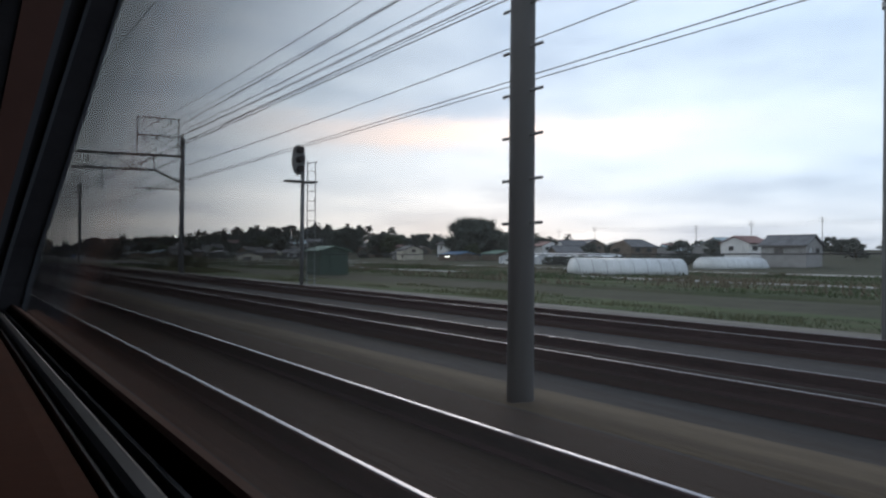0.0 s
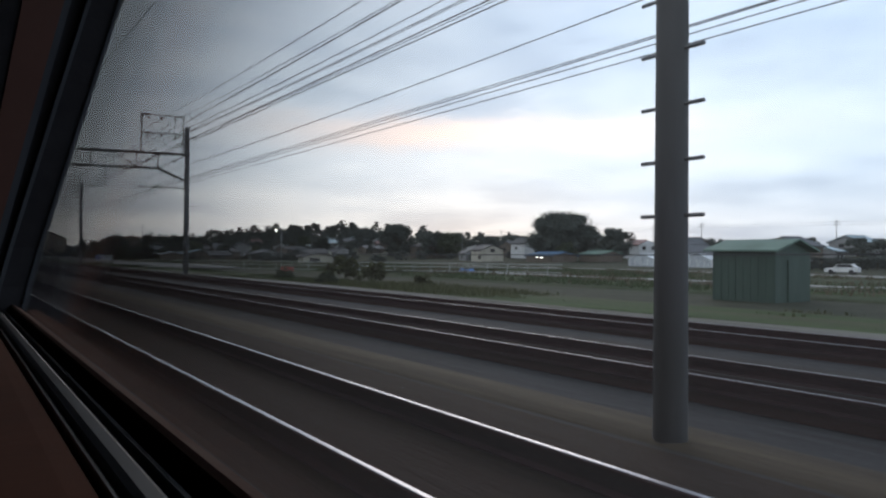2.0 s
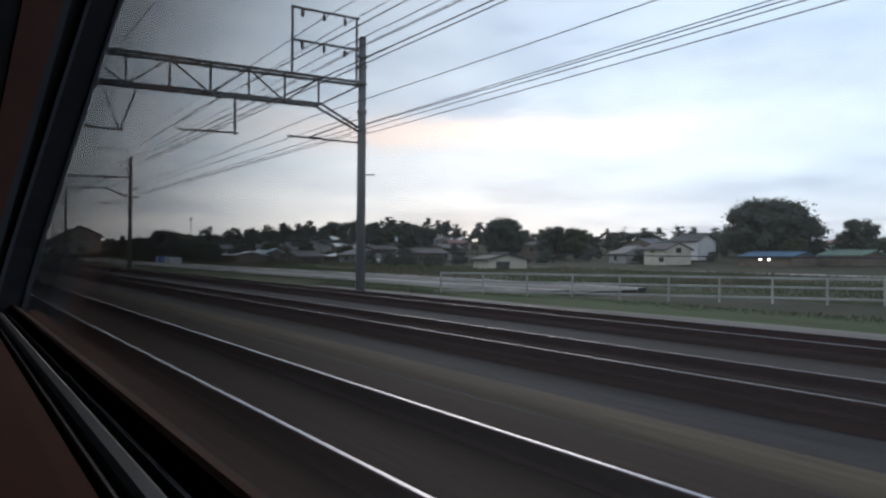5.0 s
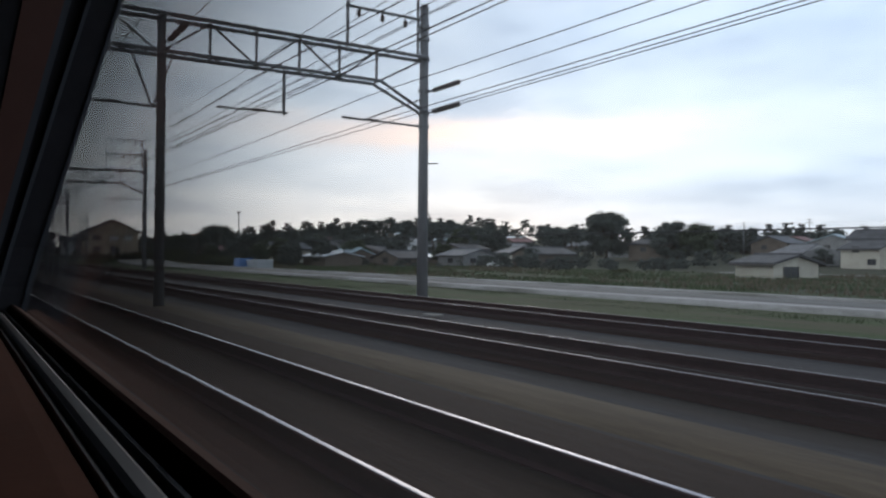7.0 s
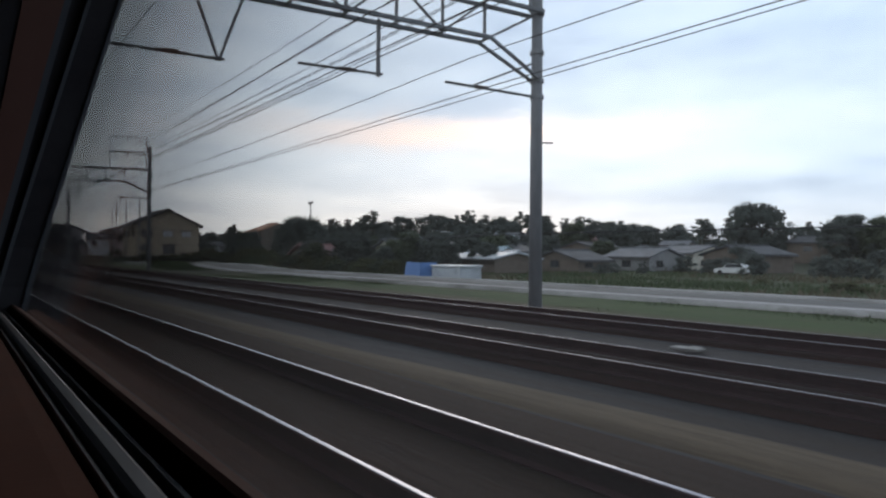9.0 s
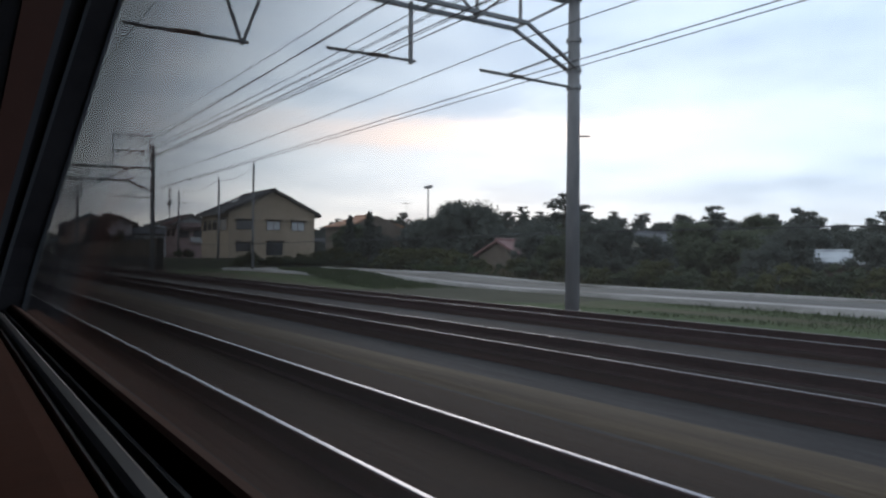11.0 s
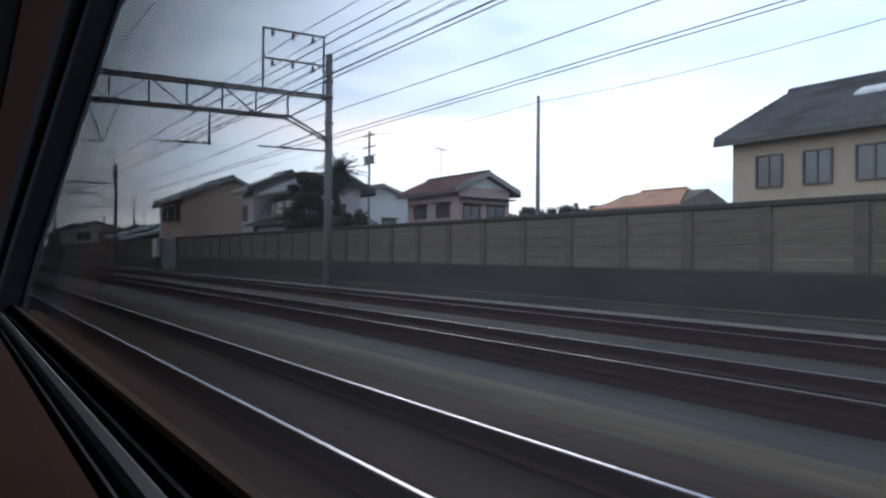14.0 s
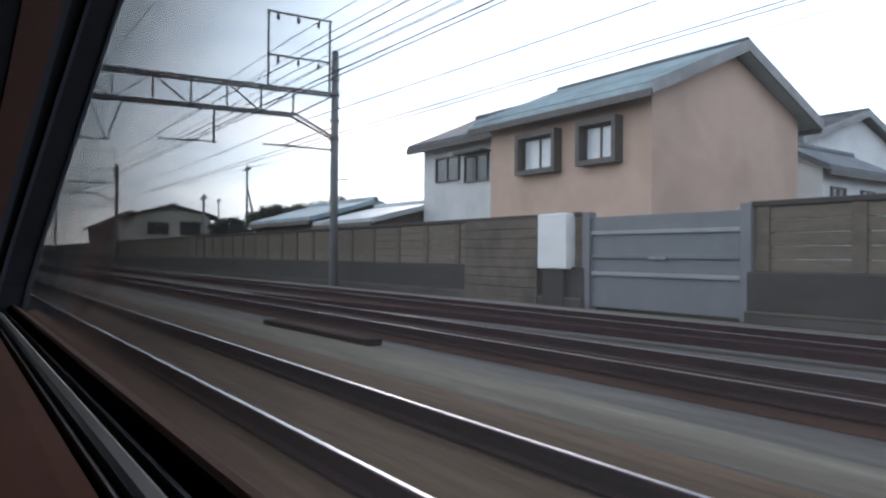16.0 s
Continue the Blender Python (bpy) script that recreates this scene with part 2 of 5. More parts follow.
def foliage(name, c1, c2, through_light=0.45):
    """Leaves: half matt, half letting light through, each crown a little different."""
    m = bpy.data.materials.new(name)
    m.use_nodes = True
    n = Nodes(m.node_tree)
    tc = n("ShaderNodeTexCoord").outputs["Object"]
    col = n.ramp(n.math("ADD", n.math("MULTIPLY", n.noise(tc, 0.7, 4, 0.6), 0.55), n.math("MULTIPLY", n.noise(tc, 6, 3, 0.6), 0.45)), [(0.32, c1), (0.68, c2)])
    info = n("ShaderNodeObjectInfo")
    col = n.mix(0.3, col, n.ramp(info.outputs["Random"], [(0, (0.35, 0.35, 0.35)), (1, (1, 1, 1))]), "MULTIPLY")
    d, t, mx = n("ShaderNodeBsdfDiffuse"), n("ShaderNodeBsdfTranslucent"), n("ShaderNodeMixShader")
    n.link(col, d.inputs[0])
    n.link(col, t.inputs[0])
    mx.inputs[0].default_value = through_light
    n.link(d.outputs[0], mx.inputs[1])
    n.link(t.outputs[0], mx.inputs[2])
    o = n("ShaderNodeOutputMaterial")
    n.link(mx.outputs[0], o.inputs[0])
    return m


# the far woods' leaves are paler and greyer: distance haze put into the colour
for key, a, b in (("leaf", (0.065, 0.082, 0.055), (0.125, 0.145, 0.10)), ("leaf_dark", (0.078, 0.092, 0.082), (0.138, 0.155, 0.140)), ("leaf_pine", (0.078, 0.092, 0.082), (0.138, 0.155, 0.140)), ("leaf_hazy", (0.085, 0.100, 0.092), (0.155, 0.172, 0.158)), ("leaf_olive", (0.065, 0.072, 0.036), (0.130, 0.136, 0.075)), ("leaf_grass", (0.040, 0.058, 0.030), (0.086, 0.112, 0.060)), ("leaf_dry", (0.085, 0.075, 0.050), (0.170, 0.150, 0.110))):
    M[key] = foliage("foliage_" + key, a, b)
M["window_glass"] = surface("dark_window_glass", (0.03, 0.035, 0.04), (0.06, 0.065, 0.07), 1, 0.12, 0, spec=0.8)
M["window_bright"] = surface("curtained_window_glass", (0.45, 0.47, 0.50), (0.62, 0.64, 0.66), 1.5, 0.15, 0, spec=0.8)
M["alu_frame"] = surface("bronze_window_frame", (0.06, 0.055, 0.05), (0.10, 0.09, 0.085), 5, 0.5, 0.02, 0.4)
for key, a, b in (("tan", (0.345, 0.278, 0.208), (0.425, 0.346, 0.263)), ("salmon", (0.43, 0.305, 0.24), (0.51, 0.37, 0.30)), ("white", (0.52, 0.52, 0.52), (0.66, 0.66, 0.66)), ("mauve", (0.43, 0.38, 0.39), (0.53, 0.47, 0.48)), ("rose", (0.38, 0.275, 0.27), (0.46, 0.34, 0.335)), ("greywall", (0.20, 0.20, 0.20), (0.30, 0.30, 0.30)), ("cream", (0.42, 0.39, 0.33), (0.52, 0.49, 0.42)), ("umber", (0.10, 0.08, 0.065), (0.17, 0.14, 0.115))):
    M[key] = surface("render_" + key, a, b, 3.0, 0.9, 0.15, dirt=tuple(v * 0.93 for v in a), dirt_scale=0.5)
for key, a, b in (("roof_grey", (0.085, 0.09, 0.10), (0.16, 0.165, 0.18)), ("roof_dark", (0.045, 0.047, 0.052), (0.09, 0.092, 0.098)), ("roof_teal", (0.22, 0.30, 0.335), (0.33, 0.42, 0.46)), ("roof_red", (0.17, 0.095, 0.092), (0.25, 0.145, 0.14)), ("roof_orange", (0.30, 0.145, 0.085), (0.42, 0.21, 0.13)), ("roof_pale", (0.38, 0.41, 0.44), (0.52, 0.55, 0.58)), ("roof_green", (0.10, 0.16, 0.13), (0.17, 0.25, 0.21)), ("roof_blue", (0.06, 0.12, 0.20), (0.10, 0.18, 0.28))):
    M[key] = surface("tiles_" + key, a, b, 3.0, 0.45 if key in ("roof_teal", "roof_pale") else 0.72, 0.15, spec=0.55 if key in ("roof_teal", "roof_pale") else 0.25, dirt=tuple(v * 0.8 for v in a), dirt_scale=0.6)
M["film"] = surface("milky_tunnel_film", (0.45, 0.48, 0.50), (0.62, 0.65, 0.67), 1.0, 0.4, 0.15, spec=0.5)
M["white_paint"] = surface("white_paint", (0.55, 0.55, 0.55), (0.72, 0.72, 0.72), 3, 0.5, 0.05, dirt=(0.4, 0.4, 0.39))
# white toned down to match how faint the fence looks
M["fence_paint"] = surface("greyed_fence_paint", (0.26, 0.265, 0.26), (0.38, 0.385, 0.375), 3, 0.6, 0.05, dirt=(0.2, 0.2, 0.19))
M["green_sheet"] = surface("dark_green_sheet_metal", (0.022, 0.048, 0.036), (0.045, 0.08, 0.06), 2, 0.6, 0.1, stretch=(1, 1, 0.2))
M["blue_tarp"] = surface("blue_tarpaulin", (0.06, 0.15, 0.36), (0.12, 0.24, 0.50), 3, 0.5, 0.3)
M["orange"] = surface("orange_barrier", (0.38, 0.10, 0.06), (0.50, 0.15, 0.09), 3, 0.6, 0.1)
M["red_paint"] = surface("faded_red_paint", (0.30, 0.07, 0.06), (0.40, 0.11, 0.09), 3, 0.6, 0.1)
M["steel_door"] = surface("grey_painted_steel", (0.115, 0.122, 0.132), (0.155, 0.163, 0.176), 2, 0.6, 0.1, dirt=(0.16, 0.16, 0.17))
M["gate_rail"] = surface("pale_grey_gate_paint", (0.21, 0.215, 0.23), (0.28, 0.29, 0.305), 2, 0.6, 0.1, dirt=(0.2, 0.2, 0.2))
M["lamp_white"] = lamp_glow("lit_white_lamp", (1.0, 0.97, 0.88), 6)
M["lamp_orange"] = lamp_glow("lit_amber_lamp", (1.0, 0.45, 0.12), 6)


# ---- mesh helpers ----
class Geo:
    """Collects vertices and faces for one mesh."""

    def __init__(self):
        self.v, self.f = [], []

    def poly(self, pts):
        k = len(self.v)
        self.v += [tuple(p) for p in pts]
        self.f.append(tuple(range(k, k + len(pts))))
        return self

    def prism(self, ring0, ring1):
        """A closed solid between two rings of equally many points."""
        k, n = len(self.v), len(ring0)
        self.v += [tuple(p) for p in ring0] + [tuple(p) for p in ring1]
        self.f += [tuple(range(k, k + n))[::-1], tuple(range(k + n, k + 2 * n))]
        self.f += [(k + i, k + (i + 1) % n, k + n + (i + 1) % n, k + n + i) for i in range(n)]
        return self

    def box(self, x0, x1, y0, y1, z0, z1, bevel=0.0):
        if not bevel:
            return self.prism([(x0, y0, z0), (x1, y0, z0), (x1, y1, z0), (x0, y1, z0)], [(x0, y0, z1), (x1, y0, z1), (x1, y1, z1), (x0, y1, z1)])
        b = min(bevel, (x1 - x0) / 3, (y1 - y0) / 3, (z1 - z0) / 3)
        ring = lambda i, z: [(x0 + i, y0 + i, z), (x1 - i, y0 + i, z), (x1 - i, y1 - i, z), (x0 + i, y1 - i, z)]
        levels = [ring(b, z0), ring(0, z0 + b), ring(0, z1 - b), ring(b, z1)]
        k = len(self.v)
        for lv in levels:
            self.v += lv
        self.f += [(k + 3, k + 2, k + 1, k), (k + 12, k + 13, k + 14, k + 15)]
        for l in range(3):
            for i in range(4):
                j = (i + 1) % 4
                self.f.append((k + 4 * l + i, k + 4 * l + j, k + 4 * l + 4 + j, k + 4 * l + 4 + i))
        return self

    def tube(self, a, b, r0, r1=None, n=8):
        a, b = Vector(a), Vector(b)
        r1 = r0 if r1 is None else r1
        d = (b - a).normalized()
        u = d.orthogonal().normalized()
        w = d.cross(u)
        ring = lambda c, r: [c + u * (r * math.cos(2 * math.pi * i / n)) + w * (r * math.sin(2 * math.pi * i / n)) for i in range(n)]
        return self.prism(ring(a, r0), ring(b, r1))

    def bar(self, a, b, wide, high):
        """A square bar from a to b."""
        a, b = Vector(a), Vector(b)
        d = (b - a).normalized()
        up = Vector((0, 0, 1)) if abs(d.z) < 0.9 else Vector((0, 1, 0))
        s = d.cross(up).normalized() * (wide / 2)
        u = s.cross(d).normalized() * (high / 2)
        return self.prism([a - s - u, a + s - u, a + s + u, a - s + u], [b - s - u, b + s - u, b + s + u, b - s + u])

    def ball(self, c, r, n=8, squash=1.0):
        k = len(self.v)
        rings = n // 2
        for i in range(rings + 1):
            a = math.pi * i / rings
            for j in range(n):
                t = 2 * math.pi * j / n
                self.v.append((c[0] + r * math.sin(a) * math.cos(t), c[1] + r * math.sin(a) * math.sin(t), c[2] + r * squash * math.cos(a)))
        for i in range(rings):
            for j in range(n):
                self.f.append((k + i * n + j, k + (i + 1) * n + j, k + (i + 1) * n + (j + 1) % n, k + i * n + (j + 1) % n))
        return self

    def mesh(self, name, material, smooth=False):
        me = bpy.data.meshes.new(name)
        me.from_pydata(self.v, [], self.f)
        me.materials.append(material)
        bm_ = bmesh.new()
        bm_.from_mesh(me)
        bmesh.ops.recalc_face_normals(bm_, faces=bm_.faces)
        bm_.to_mesh(me)
        bm_.free()
        if smooth:
            me.polygons.foreach_set("use_smooth", [True] * len(me.polygons))
        me.update()
        return me


def part(name, geo, material, parent=None, label="", smooth=False):
    me = geo if isinstance(geo, bpy.types.Mesh) else geo.mesh(name, material, smooth)
    ob = new(name, me)
    if parent is not None:
        ob.parent = parent
    if label:
        ob["label"] = label
    return ob


def thing(name, label, category, m=None, group="", kind=""):
    ob = new(name)
    ob.empty_display_size = 0.2
    if m is not None:
        ob.matrix_basis = m
    return tagged(ob, label, category, group, kind)


def structure(name, geo, material, label, category, smooth=False, kind="structure"):
    return tagged(part(name, geo, material, None, "", smooth), label, category, "", kind)


def step(a, b, v):
    t = min(1.0, max(0.0, (v - a) / (b - a)))
    return t * t * (3 - 2 * t)


# ---- ground ----
START_Y, END_Y = -60.0, 700.0


def land(x, y):
    """Height of the land; the railway lies on a low bank, the far side rises to a wooded ridge."""
    if x < 12.2:
        return -0.55 if x > -6 else -0.8
    z = -0.55 - 0.25 * step(12.2, 16, x) - 0.20 * step(36, 60, x)
    z += step(14.6, 16, x) * (0.42 * step(276, 294, y) + 0.95 * step(313.5, 318, y))
    z += (3.4 + 6.5 * step(340, 540, y)) * step(105, 255, x) + 4.0 * step(260, 420, x)
    return z


def ground_sheet():
    xs = [-3500, -1200, -400, -120, -40, -12, -6.2, -5.8, 0, 6, 12, 12.4, 13, 14, 14.6, 15, 15.6, 16.2, 17, 20, 24, 30, 36, 40, 46, 52, 60, 75, 90, 110, 130, 150, 170, 190, 210, 230, 250, 270, 300, 340, 380, 420, 600, 1200, 3500]
    ys = [-3500, -1200, -400, -150] + [-60 + 20 * i for i in range(17)] + [284, 289, 294, 300, 306, 312, 313.5, 316, 318] + [320 + 25 * i for i in range(16)] + [800, 1000, 1500, 3500]
    g = Geo()
    for y in ys:
        for x in xs:
            w = 0.0 if x < 18 else 0.12 * noise.noise((x * 0.09, y * 0.09, 0))
            g.v.append((x, y, land(x, y) + w))
    n = len(xs)
    for j in range(len(ys) - 1):
        for i in range(n - 1):
            g.f.append((j * n + i, j * n + i + 1, (j + 1) * n + i + 1, (j + 1) * n + i))
    structure("ground", g, M["earth"], "uneven brown and green land with weeds beside the railway", "ground", True)


ground_sheet()


def strip(name, profile, y0, y1, material, label, category, seg=6.0, wobble=0.0, seed=0, lift=None):
    """A long strip along the line from a list of (x, z)."""
    g = Geo()
    n = len(profile)
    rows = max(2, int((y1 - y0) / seg) + 1)
    for j in range(rows):
        y = y0 + (y1 - y0) * j / (rows - 1)
        for i, (x, z) in enumerate(profile):
            e = wobble * noise.noise((x * 0.7, y * 0.11, seed + 3.3)) if 0 < i < n - 1 or wobble > 0.1 else 0
            g.v.append((x + e, y, z + 0.25 * e + (lift(y) if lift else 0.0)))
    for j in range(rows - 1):
        for i in range(n - 1):
            g.f.append((j * n + i, j * n + i + 1, (j + 1) * n + i + 1, (j + 1) * n + i))
    return structure(name, g, material, label, category, True)


TRACKS = (("a", 2.50), ("b", 6.76), ("c", 10.61))
strip("trackbed", [(-6.5, -0.7), (-5.2, -0.62), (-3.2, -0.20), (0.6, -0.20), (1.0, -0.22), (4.2, -0.22), (5.0, -0.26), (8.6, -0.24), (12.0, -0.22), (12.5, -0.38), (13.2, -0.60)], START_Y, END_Y, M["ballast"], "blue-grey crushed-stone ballast bed under four tracks", "trackbed")
for _, cx in TRACKS[1:]:
    strip("track_ballast", [(cx - 0.74, -0.245), (cx - 0.62, -0.178), (cx, -0.172), (cx + 0.62, -0.178), (cx + 0.76, -0.245)], START_Y, END_Y, M["rusty_ballast"], "dark rust-stained ballast between and beside the rails", "ballast", wobble=0.03, seed=cx)
strip("track_ballast", [(1.15, -0.235), (1.3, -0.178), (2.5, -0.172), (3.6, -0.178), (4.2, -0.205), (4.42, -0.262)], START_Y, END_Y, M["brown_ballast"], "dark brown stained ballast between and beside the rails", "ballast", wobble=0.03, seed=2.5)
strip("near_ballast", [(-0.6, -0.23), (-0.4, -0.172), (1.1, -0.172), (1.3, -0.24)], START_Y, END_Y, M["brown_ballast"], "brown ballast beside the carriage", "ballast", wobble=0.03, seed=1)
strip("dusty_strip", [(4.24, -0.262), (4.40, -0.198), (5.02, -0.203), (5.18, -0.275)], START_Y, END_Y, M["tan_ballast"], "paler dusty ballast strip between two tracks", "ballast", wobble=0.14, seed=5)


def rise(y):
    """The road climbs a little towards the tan house."""
    return 0.42 * step(276, 294, y)


strip("verge_gravel", [(12.6, -0.60), (13.2, -0.44), (15.4, -0.50), (16.2, -0.78)], START_Y, 302.0, M["brown_gravel"], "brown gravel verge beside the far track", "path", wobble=0.12, seed=9)
strip("verge_path", [(15.7, -0.86), (15.9, -0.60), (18.4, -0.63), (19.2, -0.90)], START_Y, 150.0, M["dusty_gravel"], "pale gravel service path beside the far track", "path", wobble=0.2, seed=3)
strip("wallside_gravel", [(11.48, -0.22), (11.72, -0.05), (12.42, -0.06), (12.75, -0.33)], 302.0, END_Y, M["dusty_gravel"], "pale gravel edge along the foot of the wall", "path", wobble=0.08, seed=7)
strip("apron", [(21.4, -0.85), (21.6, -0.60), (24.9, -0.60), (25.0, -1.0)], 286.0, 316.0, M["pale_gravel"], "pale concrete apron in front of the tan house", "pavement", seg=2.0, lift=lambda y: rise(y) - 0.3 * (1 - step(286, 298, y)))
strip("wall_foot", [(12.85, -0.42), (13.0, -0.24), (13.58, -0.16)], 302.0, END_Y, M["pale_rusty"], "dark earth at the foot of the wall", "soil", wobble=0.04, seed=8)
strip("road", [(26.2, -0.86), (26.3, -0.68), (31.6, -0.66), (31.8, -0.9)], 138.0, 313.5, M["asphalt"], "grey worn asphalt road parallel to the railway", "road", seg=3.0, lift=rise)
for xa, xb in ((24.9, 26.3), (31.7, 32.6)):
    strip("pavement", [(xa, -0.9), (xa + 0.03, -0.56), (xb - 0.03, -0.55), (xb, -0.9)], 138.0, 313.5, M["pale_gravel"], "pale concrete pavement beside the road", "pavement", seg=3.0, lift=rise)


# ---- rails ----
def rail(x, top, parent):
    """A flat-bottom rail: head, web and foot."""
    prof = [(-0.0635, -0.152), (0.0635, -0.152), (0.0635, -0.140), (0.010, -0.125), (0.010, -0.048), (0.032, -0.040), (0.032, -0.008), (0.020, -0.0025), (-0.020, -0.0025), (-0.032, -0.008), (-0.032, -0.040), (-0.010, -0.048), (-0.010, -0.125), (-0.0635, -0.140)]
    g = Geo().prism([(x + a, START_Y, b) for a, b in prof], [(x + a, END_Y, b) for a, b in prof])
    r = part("rail", g, M["rail_rust"], parent)
    w = 0.018 if top == "rail_top" else 0.013
    head = [(-w, -0.012), (w, -0.012), (w, -0.0015), (w - 0.004, 0.001), (0.004 - w, 0.001), (-w, -0.0015)]
    part("rail_head", Geo().prism([(x + a, START_Y, b) for a, b in head], [(x + a, END_Y, b) for a, b in head]), M[top], r, "bright worn rail head")
    return r


for key, cx in (("own", -1.25),) + TRACKS:
    tr = thing("railway_track", "narrow-gauge railway track with rusty rails and bright running heads", "track", group="railway tracks", kind="structure")
    for s in (-0.5335 - 0.0325, 0.5335 + 0.0325):
        rail(cx + s, "rail_top" if key in ("a", "own") else "rail_top_dull", tr)


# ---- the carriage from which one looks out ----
EYE_STEP = SPEED / FPS                 # window pitch, set equal to the camera's travel per step
JAMB = 0.62                       # front jamb, placed this far ahead of each camera position
SILL = EYE_Z - 0.0425
LEAN = 0.270                      # the side leans outwards, set to fit the camera's view


def skin_x(z):
    return 0.0476 + LEAN * (z - SILL)


def carriage():
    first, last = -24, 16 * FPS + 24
    y0, y1 = first * EYE_STEP, last * EYE_STEP
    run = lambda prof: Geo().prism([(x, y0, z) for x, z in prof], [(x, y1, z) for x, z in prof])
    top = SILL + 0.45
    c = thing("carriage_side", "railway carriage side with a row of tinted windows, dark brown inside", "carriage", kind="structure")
    part("lower_wall", run([(skin_x(SILL) - 0.03, 0.35), (skin_x(SILL) + 0.02, 0.35), (skin_x(SILL) + 0.006, SILL - 0.012), (skin_x(SILL) - 0.03, SILL - 0.012)]), M["dark_body"], c)
    part("sill_board", run([(-0.35, SILL - 0.10), (-0.02, SILL - 0.03), (0.022, SILL - 0.03), (0.0235, SILL - 0.004), (0.0225, SILL - 0.001), (0.018, SILL - 0.001), (-0.02, SILL - 0.004), (-0.35, SILL - 0.06)]), M["sill_brown"], c, "dark brown laminate sill")
    part("sill_gasket", run([(0.0235, SILL - 0.012), (skin_x(SILL) - 0.001, SILL - 0.012), (skin_x(SILL) - 0.001, SILL - 0.001), (0.042, SILL - 0.006), (0.0335, SILL - 0.006), (0.0335, SILL - 0.004), (0.0270, SILL - 0.004), (0.0235, SILL - 0.005)]), M["rubber"], c, "black rubber gasket")
    part("outer_ledge", run([(0.0385, SILL - 0.0058), (skin_x(SILL) - 0.002, SILL - 0.0058), (skin_x(SILL) - 0.002, SILL + 0.0004), (0.0400, SILL + 0.0038), (0.0388, SILL + 0.0030)]), M["ledge_brown"], c, "dark brown outer ledge")
    part("sill_rail", run([(0.0276, SILL - 0.004), (0.0326, SILL - 0.004), (0.0326, SILL - 0.0010), (0.0314, SILL), (0.0288, SILL), (0.0276, SILL - 0.0010)]), M["alu"], c, "brushed aluminium window rail")
    part("sill_rib", run([(0.0346, SILL - 0.006), (0.0362, SILL - 0.006), (0.0360, SILL - 0.0008), (0.0350, SILL - 0.0008)]), M["alu"], c, "thin aluminium rib")
    part("sill_lip", run([(0.0245, SILL - 0.005), (0.0256, SILL - 0.005), (0.0254, SILL - 0.001), (0.0248, SILL - 0.001)]), M["alu"], c, "thin aluminium lip")
    part("upper_wall", run([(skin_x(top) - 0.05, top), (skin_x(top) + 0.01, top), (skin_x(top) + 0.03, 2.6), (-0.45, 3.9), (-0.52, 3.86), (skin_x(top) - 0.06, 2.6)]), M["brown_panel"], c)
    part("roof", run([(-0.45, 3.86), (-0.45, 3.92), (-1.25, 4.05), (-2.05, 3.92), (-2.05, 3.86), (-1.25, 3.99)]), M["carriage_skin"], c)
    part("far_side", run([(-2.05, 3.9), (-2.62, 2.6), (-2.62, 0.35), (-2.56, 0.35), (-2.56, 2.6), (-2.0, 3.86)]), M["sill_brown"], c)
    part("floor", run([(-2.58, 0.36), (skin_x(SILL) - 0.03, 0.36), (skin_x(SILL) - 0.03, 0.42), (-2.58, 0.42)]), M["brown_panel"], c)
    part("deck_ceiling", run([(-2.56, 2.40), (skin_x(top) - 0.04, 2.40), (skin_x(top) - 0.04, 2.46), (-2.56, 2.46)]), M["brown_panel"], c)
    glass = Geo()
    a, b = SILL - 0.004, top + 0.004
    glass.poly([(skin_x(b), y0, b), (skin_x(b), y1, b), (skin_x(a), y1, a), (skin_x(a), y0, a)])
    pane_mesh = bpy.data.meshes.new("window_pane")
    pane_mesh.from_pydata(glass.v, [], glass.f)
    pane_mesh.materials.append(M["carriage_glass"])
    pane = part("window_pane", pane_mesh, None, c, "tinted window glass")
    pane.visible_shadow = False
    # front jambs: strips from the glass inwards, one set ahead of each camera position
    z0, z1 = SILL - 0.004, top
    # strip edges follow the lines that the camera sees
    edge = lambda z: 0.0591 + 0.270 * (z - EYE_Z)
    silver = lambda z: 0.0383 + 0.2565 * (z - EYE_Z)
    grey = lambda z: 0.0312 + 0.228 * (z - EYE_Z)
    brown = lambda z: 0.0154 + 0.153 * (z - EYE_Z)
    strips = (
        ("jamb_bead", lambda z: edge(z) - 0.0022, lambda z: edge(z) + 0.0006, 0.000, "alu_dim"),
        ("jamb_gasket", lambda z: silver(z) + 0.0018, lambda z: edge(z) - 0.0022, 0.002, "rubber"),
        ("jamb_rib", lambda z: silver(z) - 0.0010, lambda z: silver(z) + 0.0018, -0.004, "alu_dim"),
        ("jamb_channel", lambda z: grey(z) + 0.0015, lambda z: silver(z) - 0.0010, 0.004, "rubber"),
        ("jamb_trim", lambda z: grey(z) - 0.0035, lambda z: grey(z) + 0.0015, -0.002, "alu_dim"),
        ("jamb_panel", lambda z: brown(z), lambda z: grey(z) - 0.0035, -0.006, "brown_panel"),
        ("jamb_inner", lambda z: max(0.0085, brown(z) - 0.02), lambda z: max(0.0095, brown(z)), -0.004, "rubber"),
    )
